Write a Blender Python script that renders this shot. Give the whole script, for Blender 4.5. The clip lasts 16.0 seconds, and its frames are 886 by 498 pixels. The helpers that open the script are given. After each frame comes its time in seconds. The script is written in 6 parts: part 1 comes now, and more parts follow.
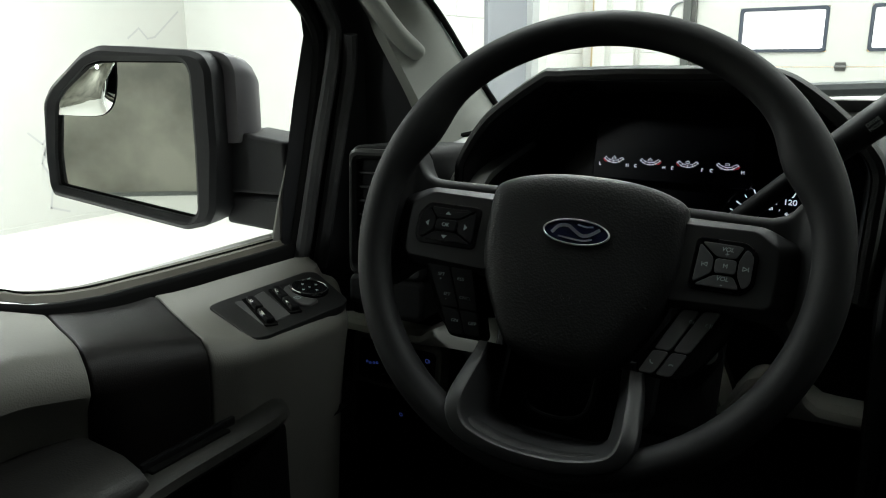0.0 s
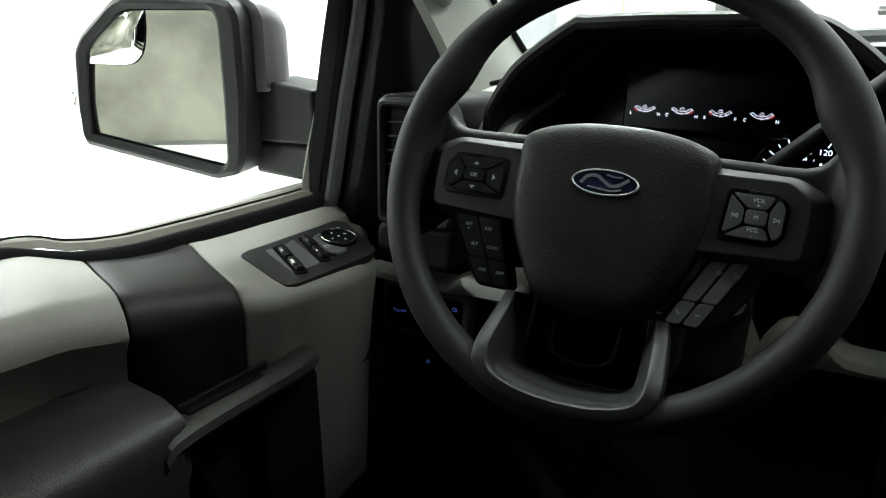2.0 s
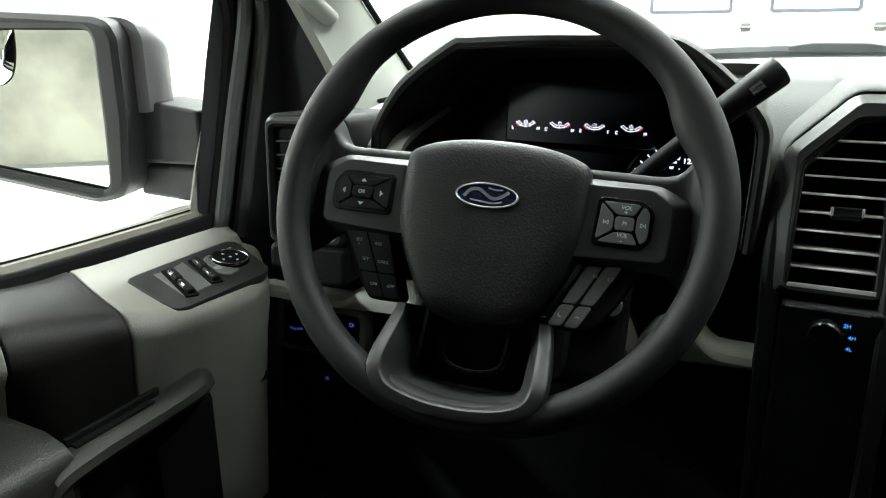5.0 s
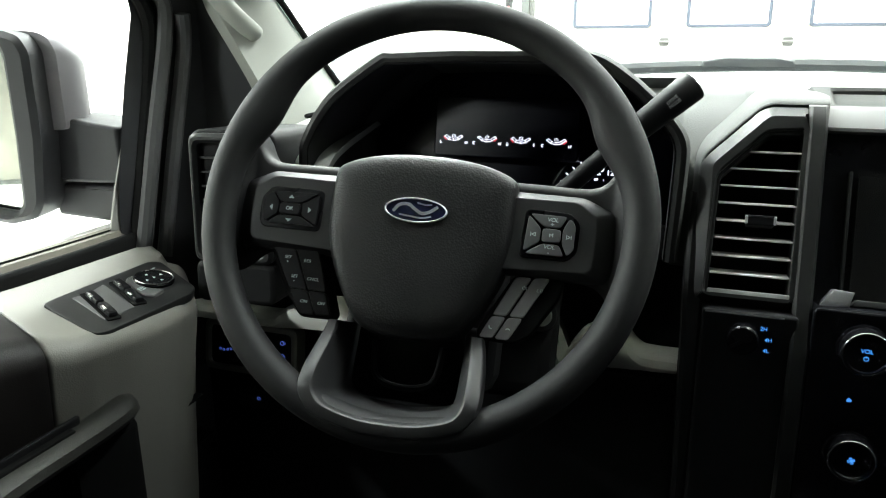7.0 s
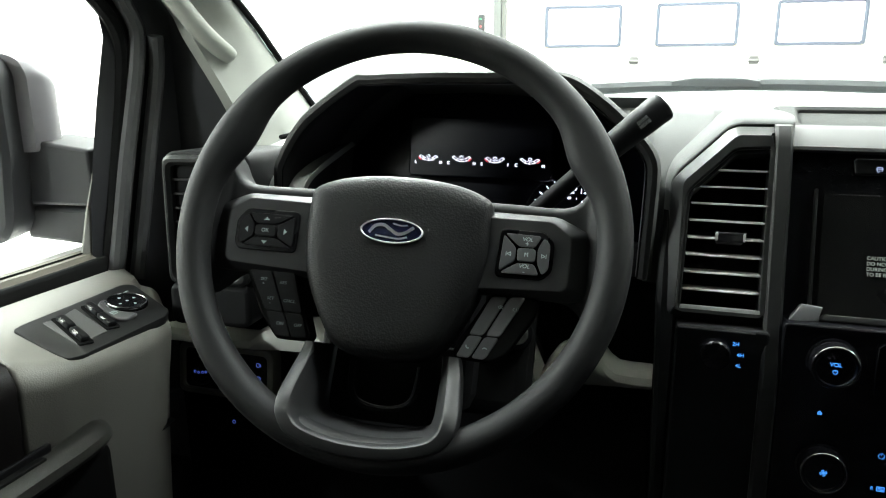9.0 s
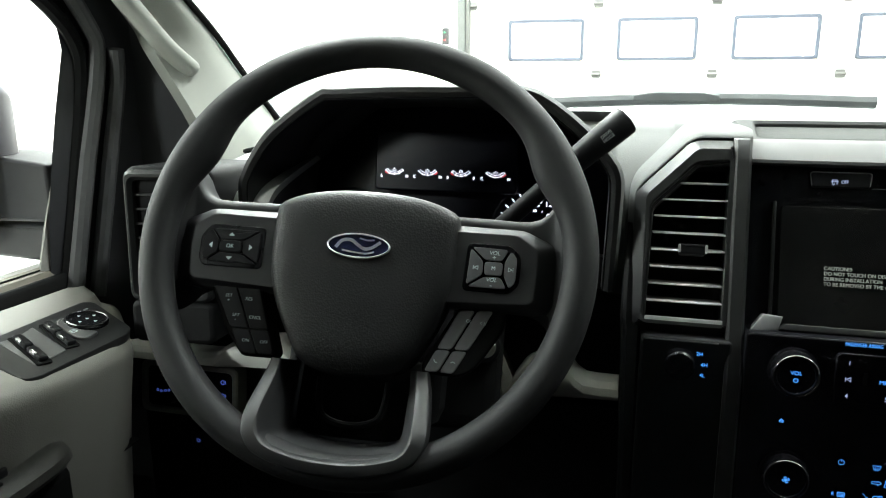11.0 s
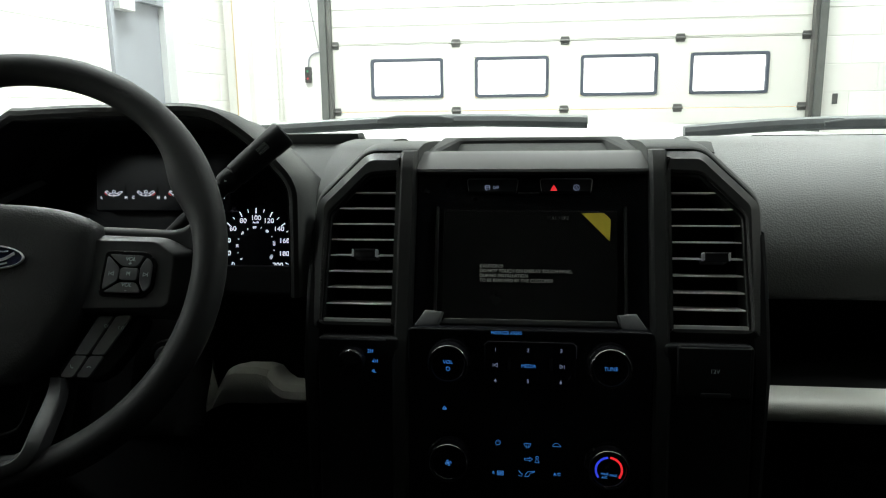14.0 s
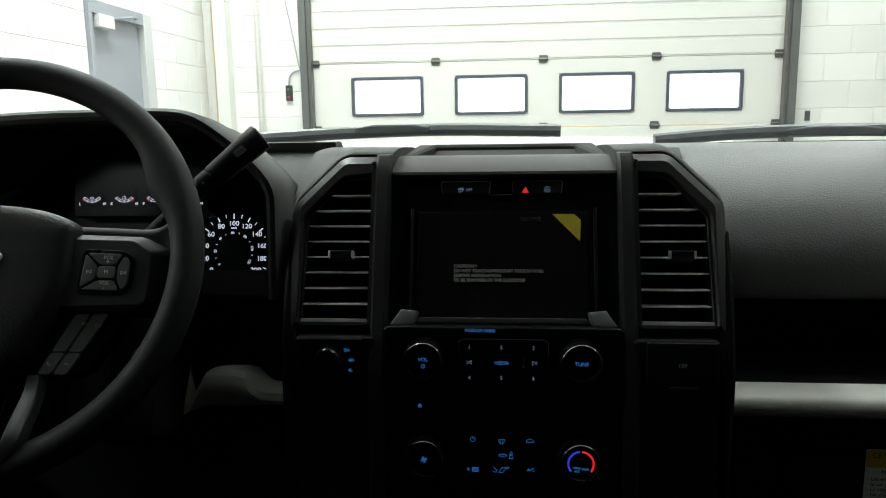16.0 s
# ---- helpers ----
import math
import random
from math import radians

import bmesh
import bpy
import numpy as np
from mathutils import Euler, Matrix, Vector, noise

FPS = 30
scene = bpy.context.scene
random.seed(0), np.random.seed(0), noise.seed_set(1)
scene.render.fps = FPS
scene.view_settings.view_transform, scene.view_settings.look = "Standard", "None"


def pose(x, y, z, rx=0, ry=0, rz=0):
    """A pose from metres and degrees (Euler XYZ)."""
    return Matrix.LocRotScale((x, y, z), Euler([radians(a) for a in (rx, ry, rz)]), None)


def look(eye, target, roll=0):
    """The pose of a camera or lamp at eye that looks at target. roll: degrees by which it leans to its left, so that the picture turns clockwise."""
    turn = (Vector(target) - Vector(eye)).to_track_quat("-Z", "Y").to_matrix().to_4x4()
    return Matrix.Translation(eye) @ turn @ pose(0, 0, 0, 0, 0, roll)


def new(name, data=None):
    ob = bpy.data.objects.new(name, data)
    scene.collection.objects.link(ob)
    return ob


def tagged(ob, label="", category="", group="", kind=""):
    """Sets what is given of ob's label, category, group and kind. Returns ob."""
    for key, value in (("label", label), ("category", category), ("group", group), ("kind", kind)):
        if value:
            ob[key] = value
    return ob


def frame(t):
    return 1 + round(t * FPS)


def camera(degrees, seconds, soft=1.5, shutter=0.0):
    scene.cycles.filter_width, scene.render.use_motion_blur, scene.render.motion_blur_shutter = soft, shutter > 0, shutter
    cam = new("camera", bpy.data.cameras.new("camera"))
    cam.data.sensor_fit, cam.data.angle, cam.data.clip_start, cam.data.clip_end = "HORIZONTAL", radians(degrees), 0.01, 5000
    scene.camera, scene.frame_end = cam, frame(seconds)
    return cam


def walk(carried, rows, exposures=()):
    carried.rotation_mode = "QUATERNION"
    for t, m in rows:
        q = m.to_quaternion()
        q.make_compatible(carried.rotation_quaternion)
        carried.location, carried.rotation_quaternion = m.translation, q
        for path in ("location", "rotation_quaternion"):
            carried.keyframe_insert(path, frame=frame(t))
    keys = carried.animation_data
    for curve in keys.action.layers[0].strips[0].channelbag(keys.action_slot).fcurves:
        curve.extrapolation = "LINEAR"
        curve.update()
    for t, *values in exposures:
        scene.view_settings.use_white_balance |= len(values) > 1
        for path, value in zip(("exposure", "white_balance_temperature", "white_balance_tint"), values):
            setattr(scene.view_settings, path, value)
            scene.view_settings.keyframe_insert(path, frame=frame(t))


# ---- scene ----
cam = camera(62.1, 16.0, soft=1.1)
PATH = [
    (0, (0.207, 0.328, 1.614), (-0.803, 1.982, 1.119), -0.4),
    (0.5, (0.208, 0.329, 1.613), (-0.818, 1.956, 1.067), -0.3),
    (1, (0.204, 0.325, 1.613), (-0.841, 1.925, 1.025), -0.6),
    (1.5, (0.208, 0.328, 1.612), (-0.833, 1.921, 1.0), -0.5),
    (2, (0.208, 0.324, 1.615), (-0.843, 1.906, 0.99), -0.7),
    (2.5, (0.209, 0.323, 1.614), (-0.846, 1.902, 0.984), -0.7),
    (3, (0.221, 0.322, 1.617), (-0.828, 1.902, 0.983), -0.8),
    (3.5, (0.221, 0.319, 1.618), (-0.8, 1.919, 0.989), -0.8),
    (4, (0.222, 0.316, 1.62), (-0.746, 1.951, 0.997), -0.8),
    (4.5, (0.223, 0.311, 1.623), (-0.672, 1.992, 1.011), -0.7),
    (5, (0.224, 0.314, 1.62), (-0.598, 2.039, 1.029), -0.6),
    (5.2, (0.224, 0.313, 1.621), (-0.573, 2.053, 1.035), -0.55),
    (7.3, (0.228, 0.316, 1.622), (-0.419, 2.126, 1.067), -0.4),
    (7.5, (0.229, 0.317, 1.621), (-0.411, 2.13, 1.071), -0.4),
    (8, (0.23, 0.316, 1.623), (-0.397, 2.136, 1.079), -0.4),
    (8.5, (0.229, 0.313, 1.624), (-0.384, 2.142, 1.093), -0.3),
    (9, (0.227, 0.312, 1.625), (-0.372, 2.149, 1.111), -0.5),
    (11.5, (0.226, 0.312, 1.627), (-0.267, 2.192, 1.156), -0.3),
    (12, (0.262, 0.314, 1.626), (-0.211, 2.205, 1.176), -0.4),
    (12.5, (0.332, 0.319, 1.625), (-0.101, 2.226, 1.204), -0.5),
    (13, (0.388, 0.322, 1.623), (0.016, 2.245, 1.219), -0.7),
    (13.5, (0.425, 0.316, 1.613), (0.129, 2.255, 1.22), -0.8),
    (14, (0.453, 0.309, 1.603), (0.211, 2.257, 1.219), -0.8),
    (14.5, (0.464, 0.305, 1.597), (0.255, 2.259, 1.222), -0.9),
    (15, (0.466, 0.296, 1.591), (0.264, 2.253, 1.23), -0.9),
    (15.5, (0.471, 0.29, 1.583), (0.278, 2.25, 1.235), -0.9),
    (16, (0.463, 0.29, 1.587), (0.269, 2.252, 1.253), -0.9),
]

EXPOSURES = [(0, -1.4), (0.7, -1.0), (1.5, -0.45), (4, -0.25), (5, 0.35), (9, 0.6), (11.6, 0.5), (12.4, -0.6), (13.5, -1.0), (16, -1.45)]
walk(cam, [(t, look(eye, target, roll)) for t, eye, target, roll in PATH], EXPOSURES)

# ---- world and light ----
world = bpy.data.worlds.new("world")
scene.world = world
world.use_nodes = True
sky = world.node_tree.nodes.new("ShaderNodeTexSky")
sky.sky_type, sky.sun_disc, sky.sun_elevation, sky.sun_rotation = "NISHITA", False, radians(35), radians(0)
world.node_tree.links.new(sky.outputs[0], world.node_tree.nodes["Background"].inputs[0])
world.node_tree.nodes["Background"].inputs[1].default_value = 0.12


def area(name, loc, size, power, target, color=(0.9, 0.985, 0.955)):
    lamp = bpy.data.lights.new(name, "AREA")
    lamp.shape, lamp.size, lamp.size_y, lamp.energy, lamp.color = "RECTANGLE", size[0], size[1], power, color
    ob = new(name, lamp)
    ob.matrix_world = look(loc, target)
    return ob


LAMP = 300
# Unseen area lamps, added and weighted to light the cab and walls.
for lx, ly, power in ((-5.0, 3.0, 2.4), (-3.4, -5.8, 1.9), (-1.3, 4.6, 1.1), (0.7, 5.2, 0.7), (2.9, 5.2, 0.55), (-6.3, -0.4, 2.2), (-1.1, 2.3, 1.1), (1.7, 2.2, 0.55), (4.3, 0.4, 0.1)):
    area("added_ceiling_light", (lx, ly, 4.3), (0.3, 2.2), LAMP * power, (lx, ly + 0.01, 0))

# ---- materials ----


def mat(name, color, rough=0.5, metal=0.0, grain=0.0, grain_size=1.0, vary=0.0, vary_size=80.0, coat=0.0, spec=0.5, kind="noise", contrast=1.0):
    """A surface with fine relief (grain, size in mm) and blotches (vary, size in mm)."""
    m = bpy.data.materials.new(name)
    m.use_nodes = True
    nt = m.node_tree
    b = nt.nodes["Principled BSDF"]
    b.inputs["Base Color"].default_value = (*color, 1)
    b.inputs["Roughness"].default_value = rough
    b.inputs["Metallic"].default_value = metal
    b.inputs["Coat Weight"].default_value = coat
    b.inputs["Specular IOR Level"].default_value = spec
    co = nt.nodes.new("ShaderNodeTexCoord")
    if vary:
        n = nt.nodes.new("ShaderNodeTexNoise")
        n.inputs["Scale"].default_value, n.inputs["Detail"].default_value = 1000 / vary_size, 6
        nt.links.new(co.outputs["Object"], n.inputs["Vector"])
        mix = nt.nodes.new("ShaderNodeMix")
        mix.data_type = "RGBA"
        mix.inputs[6].default_value = (*[c * (1 - vary) for c in color], 1)
        mix.inputs[7].default_value = (*[min(1, c * (1 + vary)) for c in color], 1)
        stretch = nt.nodes.new("ShaderNodeMapRange")
        stretch.inputs["From Min"].default_value, stretch.inputs["From Max"].default_value = 0.5 - 0.5 / contrast, 0.5 + 0.5 / contrast
        nt.links.new(n.outputs["Fac"], stretch.inputs[0])
        nt.links.new(stretch.outputs[0], mix.inputs[0])
        nt.links.new(mix.outputs[2], b.inputs["Base Color"])
        r = nt.nodes.new("ShaderNodeMapRange")
        r.inputs["To Min"].default_value, r.inputs["To Max"].default_value = rough - 0.08, min(1, rough + 0.08)
        nt.links.new(n.outputs["Fac"], r.inputs[0])
        nt.links.new(r.outputs[0], b.inputs["Roughness"])
    if grain:
        v = nt.nodes.new("ShaderNodeTexVoronoi" if kind == "cells" else "ShaderNodeTexNoise")
        v.inputs["Scale"].default_value = 1000 / grain_size
        nt.links.new(co.outputs["Object"], v.inputs["Vector"])
        bump = nt.nodes.new("ShaderNodeBump")
        bump.inputs["Strength"].default_value, bump.inputs["Distance"].default_value = grain, grain_size / 3000
        nt.links.new(v.outputs["Distance" if kind == "cells" else "Fac"], bump.inputs["Height"])
        nt.links.new(bump.outputs[0], b.inputs["Normal"])
    return m


def glow(name, color, power, base=(0.01, 0.01, 0.01)):
    m = mat(name, base, 0.4)
    b = m.node_tree.nodes["Principled BSDF"]
    b.inputs["Emission Color"].default_value, b.inputs["Emission Strength"].default_value = (*color, 1), power
    return m


def glass(name, rough=0.0, color=(1, 1, 1)):
    m = bpy.data.materials.new(name)
    m.use_nodes = True
    nt = m.node_tree
    tr, gl, mix, lw, pw, mul = (nt.nodes.new("ShaderNode" + k) for k in ("BsdfTransparent", "BsdfGlossy", "MixShader", "LayerWeight", "Math", "Math"))
    tr.inputs[0].default_value = (*color, 1)
    gl.inputs["Roughness"].default_value = rough
    pw.operation, mul.operation = "POWER", "MULTIPLY_ADD"
    pw.inputs[1].default_value, mul.inputs[1].default_value, mul.inputs[2].default_value = 5, 0.5, 0.02
    nt.links.new(lw.outputs["Facing"], pw.inputs[0])
    nt.links.new(pw.outputs[0], mul.inputs[0])
    nt.links.new(mul.outputs[0], mix.inputs[0])
    nt.links.new(tr.outputs[0], mix.inputs[1])
    nt.links.new(gl.outputs[0], mix.inputs[2])
    nt.links.new(mix.outputs[0], nt.nodes["Material Output"].inputs[0])
    return m


BLACK = mat("black_grained_plastic", (0.005, 0.005, 0.0055), 0.6, grain=0.35, grain_size=1.1, vary=0.15, kind="cells", spec=0.12)
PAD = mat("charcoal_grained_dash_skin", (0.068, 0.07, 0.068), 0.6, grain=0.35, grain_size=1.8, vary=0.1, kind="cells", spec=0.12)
# Dash skin darkened in colour for the shade inside the cluster hood.
PADDARK = mat("shaded_grained_dash_skin", (0.012, 0.012, 0.012), 0.45, grain=0.5, grain_size=1.5, vary=0.1, kind="cells", spec=0.3)
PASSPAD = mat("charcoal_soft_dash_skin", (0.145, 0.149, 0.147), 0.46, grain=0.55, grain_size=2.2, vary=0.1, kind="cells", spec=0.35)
ARMPAD = mat("black_armrest_vinyl", (0.012, 0.0114, 0.0106), 0.5, grain=0.4, grain_size=1.6, vary=0.1, kind="cells", spec=0.3)
HUBSKIN = mat("black_airbag_cover_skin", (0.0085, 0.0085, 0.009), 0.46, grain=0.42, grain_size=1.7, vary=0.12, kind="cells", spec=0.3)
RIM = mat("black_steering_wheel_urethane", (0.0075, 0.0075, 0.008), 0.6, grain=0.22, grain_size=0.6, vary=0.15, vary_size=30, spec=0.22)
VENTSKIN = mat("satin_charcoal_vent_frame", (0.012, 0.0123, 0.0122), 0.45, grain=0.12, grain_size=0.5, vary=0.1, spec=0.3)
SATIN = mat("dark_grey_satin_trim", (0.017, 0.017, 0.0178), 0.5, grain=0.08, grain_size=0.4, vary=0.08, spec=0.32)
FRAME = mat("charcoal_moulded_plastic", (0.011, 0.0113, 0.0115), 0.4, grain=0.1, grain_size=0.5, vary=0.08, spec=0.22)
GLOSS = mat("gloss_black_panel", (0.004, 0.004, 0.005), 0.25, spec=0.2, vary=0.1)
# Near black for seams and slots, and for shade painted into recesses.
DEEP = mat("black_seam_and_recess_shade", (0.004, 0.004, 0.004), 0.8, spec=0.08)
# Pale tone that paints the highlight on edges of black mouldings.
EDGE = mat("painted_edge_highlight", (0.22, 0.22, 0.215), 0.45, vary=0.1, vary_size=20)
# Near white: the light on the slats' front edges is in the colour.
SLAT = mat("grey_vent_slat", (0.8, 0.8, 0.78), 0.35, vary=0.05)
# Both dash trims outshine the door's grey: caught light is in their colour.
DASHTRIM = mat("lit_stone_dash_trim", (0.42, 0.42, 0.385), 0.5, grain=0.35, grain_size=1.4, vary=0.06, kind="cells")
DRIVETRIM = mat("lit_driver_dash_trim", (0.58, 0.58, 0.54), 0.55, grain=0.35, grain_size=1.4, vary=0.06, kind="cells", spec=0.3)
GREIGE = mat("warm_grey_door_plastic", (0.14, 0.137, 0.122), 0.55, spec=0.3, grain=0.3, grain_size=1.5, vary=0.08, kind="cells")
PILLAR = mat("pale_grey_pillar_cloth", (0.2, 0.205, 0.188), 0.75, grain=0.3, grain_size=0.8, vary=0.06)
SILVER = mat("brushed_grey_trim", (0.062, 0.062, 0.061), 0.55, vary=0.05, vary_size=40, spec=0.15)
TOPSKIN = mat("matte_charcoal_dash_top", (0.06, 0.061, 0.06), 0.8, grain=0.4, grain_size=1.4, vary=0.08, kind="cells", spec=0.05)
CHROME = mat("chrome", (0.75, 0.75, 0.75), 0.12, metal=1.0)
RUBBER = mat("black_rubber_seal", (0.006, 0.006, 0.006), 0.85, grain=0.2, grain_size=0.6, vary=0.2, vary_size=20, spec=0.08)
BELT = mat("dull_aluminium_belt_moulding", (0.11, 0.1, 0.08), 0.5, vary=0.2, vary_size=25)
KEY = mat("dark_grey_key_plastic", (0.05, 0.05, 0.052), 0.45, grain=0.05, grain_size=0.4)
BUTTON = mat("grey_button_plastic", (0.11, 0.11, 0.113), 0.45, grain=0.05, grain_size=0.4)
BUTTON_DARK = mat("dark_button_plastic", (0.005, 0.005, 0.0058), 0.5, vary=0.1, spec=0.15)
LENS = mat("cluster_lens_black", (0.003, 0.003, 0.006), 0.25, spec=0.08)
SCREEN = mat("dark_display_film", (0.005, 0.005, 0.005), 0.25, spec=0.25, vary=0.2)
POLISH = mat("polished_silver", (0.85, 0.85, 0.86), 0.28, metal=0.85)
MIRROR = mat("mirror_glass", (0.82, 0.84, 0.8), 0.015, metal=1.0)
HOUSING = mat("textured_black_mirror_housing", (0.028, 0.028, 0.03), 0.55, grain=0.3, grain_size=1.0, vary=0.2, vary_size=30, spec=0.25)
CAP = mat("grey_mirror_cap", (0.17, 0.163, 0.175), 0.45, grain=0.1, grain_size=0.6, vary=0.1)
PAINT = mat("white_truck_paint", (0.8, 0.8, 0.8), 0.25, coat=0.5)
CLEAR = glass("clear_glass")
# Roof lining out of view, set dark to keep bounce light low.
LINER = mat("unseen_roof_light_absorber", (0.05, 0.05, 0.048), 0.9, grain=0.3, grain_size=1.0, vary=0.05, spec=0.1)
BLUE = glow("blue_backlight", (0.07, 0.34, 1.0), 0.9)
PALE = glow("pale_backlight", (0.55, 0.65, 1.0), 0.55)
WHITE = glow("white_backlight", (0.8, 0.84, 1.0), 2.4)
DIMBLUE = glow("dim_blue_backlight", (0.15, 0.25, 1.0), 0.25)
RED = glow("red_backlight", (1.0, 0.03, 0.04), 1.6)
DEEPBLUE = glow("deep_blue_backlight", (0.05, 0.08, 1.0), 1.3)
PRINT = mat("pale_button_print", (0.42, 0.5, 0.5), 0.5)
TEXTGREY = mat("grey_film_print", (0.55, 0.55, 0.52), 0.5)
BADGE = mat("dark_blue_badge_enamel", (0.006, 0.008, 0.028), 0.25, coat=0.4)
YELLOW = mat("yellow_film_tab", (0.5, 0.4, 0.03), 0.5)
WALL = mat("white_painted_block", (0.6, 0.6, 0.57), 0.7, grain=0.3, grain_size=8, vary=0.05, vary_size=400)
DOORSKIN = mat("white_door_panel", (0.55, 0.55, 0.515), 0.45, vary=0.04, vary_size=500)
GREY_STEEL = mat("grey_painted_steel", (0.24, 0.25, 0.275), 0.5, vary=0.08, vary_size=300)
DARK_STEEL = mat("dark_track_steel", (0.08, 0.085, 0.08), 0.5, vary=0.2)
FLOOR = mat("pale_epoxy_floor", (0.62, 0.61, 0.58), 0.35, vary=0.08, vary_size=700, grain=0.1, grain_size=5)
OLIVE = mat("grey_green_concrete", (0.15, 0.146, 0.124), 0.8, grain=0.3, grain_size=10, vary=0.45, vary_size=900, contrast=3.0)
DAY = glow("daylit_pane", (1, 1, 1), 2.5, (0.8, 0.8, 0.8))

# ---- builders ----


def empty(name, label="", category="", group="", kind="", at=(0, 0, 0)):
    ob = new(name)
    ob.location = at
    return tagged(ob, label, category, group, kind)


def part(name, bm, material, parent=None, label="", smooth=True):
    me = bpy.data.meshes.new(name)
    bmesh.ops.recalc_face_normals(bm, faces=bm.faces)
    bm.to_mesh(me)
    bm.free()
    me.materials.append(material)
    if smooth:
        me.shade_smooth()
        me.set_sharp_from_angle(angle=radians(34))
        for p in me.polygons:
            if len(p.vertices) > 4:
                p.use_smooth = False
    ob = new(name, me)
    if parent is not None:
        ob.parent = parent
        ob.matrix_parent_inverse = parent_matrix(parent).inverted()
    return tagged(ob, label)


def parent_matrix(ob):
    m = ob.matrix_basis.copy()
    if ob.parent is not None:
        m = parent_matrix(ob.parent) @ ob.matrix_parent_inverse @ m
    return m


def rounded(pts, r, n=4):
    """The outline with its corners rounded."""
    out = []
    k = len(pts)
    for i in range(k):
        a, p, b = (Vector(pts[(i + d) % k]).to_2d() for d in (-1, 0, 1))
        u, v = a - p, b - p
        ri = min(r, u.length * 0.45, v.length * 0.45)
        s, e = p + u.normalized() * ri, p + v.normalized() * ri
        for j in range(n + 1):
            f = j / n
            out.append((1 - f) ** 2 * s + 2 * f * (1 - f) * p + f * f * e)
    return [(q.x, q.y) for q in out]


def inset(pts, d):
    """The outline moved inwards by d (anticlockwise outlines)."""
    out = []
    k = len(pts)
    area2 = sum(pts[i][0] * pts[(i + 1) % k][1] - pts[(i + 1) % k][0] * pts[i][1] for i in range(k))
    s = 1 if area2 > 0 else -1
    for i in range(k):
        a, p, b = (Vector(pts[(i + j) % k]).to_2d() for j in (-1, 0, 1))
        u, v = (p - a), (b - p)
        if u.length < 1e-7 or v.length < 1e-7:
            out.append((p.x, p.y))
            continue
        u.normalize(), v.normalize()
        n1, n2 = Vector((-u.y, u.x)) * s, Vector((-v.y, v.x)) * s
        n = n1 + n2
        if n.length < 1e-6:
            n = n1
        n.normalize()
        c = max(0.5, n.dot(n1))
        q = p + n * (d / c)
        out.append((q.x, q.y))
    return out


def prism(m, pts, z0, z1, bevel=0.0, r=0.0, steps=3, bm=None, dome=0.0):
    """A plate with the outline pts in the frame m, from z0 to z1, with a rounded front edge; dome swells its face."""
    bm = bm or bmesh.new()
    if r:
        pts = rounded(pts, r)
    rings = [(pts, z0)]
    if bevel:
        for i in range(steps + 1):
            a = math.pi / 2 * i / steps
            rings.append((inset(pts, bevel * (1 - math.cos(a))), z1 - bevel + bevel * math.sin(a)))
    else:
        rings.append((pts, z1))
    if dome:
        base = rings[-1][0]
        cx, cy = sum(p[0] for p in base) / len(base), sum(p[1] for p in base) / len(base)
        for f in (0.92, 0.84, 0.75, 0.66, 0.57, 0.48, 0.39, 0.3, 0.21, 0.12):
            rings.append(([(cx + (p[0] - cx) * f, cy + (p[1] - cy) * f) for p in base], z1 + dome * (1 - f * f)))
    loops = [[bm.verts.new(m @ Vector((x, y, z))) for x, y in ring] for ring, z in rings]
    k = len(loops[0])
    for a, b in zip(loops, loops[1:]):
        for i in range(k):
            bm.faces.new((a[i], a[(i + 1) % k], b[(i + 1) % k], b[i]))
    bm.faces.new(loops[-1])
    bm.faces.new(loops[0][::-1])
    return bm


def ring_plate(m, outer, inner, z0, z1, bevel=0.0015, bm=None, inner_bevel=None):
    """A frame between two outlines with equally many points."""
    bm = bm or bmesh.new()
    k = len(outer)
    ib = bevel if inner_bevel is None else inner_bevel
    rings = [(outer, z0), (outer, z1 - bevel), (inset(outer, bevel), z1), (inset(inner, -ib), z1), (inner, z1 - ib), (inner, z0)]
    loops = [[bm.verts.new(m @ Vector((x, y, z))) for x, y in ring] for ring, z in rings]
    for a, b in zip(loops, loops[1:] + loops[:1]):
        for i in range(k):
            bm.faces.new((a[i], a[(i + 1) % k], b[(i + 1) % k], b[i]))
    return bm


def box(x0, x1, y0, y1, z0, z1, bevel=0.0, bm=None, m=None, segments=2):
    bm = bm or bmesh.new()
    m = m or Matrix()
    new_verts = [bm.verts.new((x, y, z)) for x in (x0, x1) for y in (y0, y1) for z in (z0, z1)]
    v = new_verts
    fs = [bm.faces.new([v[i] for i in f]) for f in ((0, 1, 3, 2), (4, 6, 7, 5), (0, 4, 5, 1), (2, 3, 7, 6), (0, 2, 6, 4), (1, 5, 7, 3))]
    if bevel:
        es = list({e for f in fs for e in f.edges})
        got = bmesh.ops.bevel(bm, geom=es, offset=bevel, segments=segments, affect="EDGES", profile=0.5)
        new_verts = list({q for f in got["faces"] for q in f.verts} | {q for q in v if q.is_valid})
        bm.normal_update()
        for f in {f for q in new_verts for f in q.link_faces}:
            if max(abs(c) for c in f.normal) > 0.999:
                inside = bmesh.ops.inset_individual(bm, faces=[f], thickness=min(0.0008, bevel * 0.3))
                new_verts += [q for g in inside["faces"] for q in g.verts] + list(f.verts)
        new_verts = list(set(new_verts))
    for q in new_verts:
        q.co = m @ q.co
    return bm


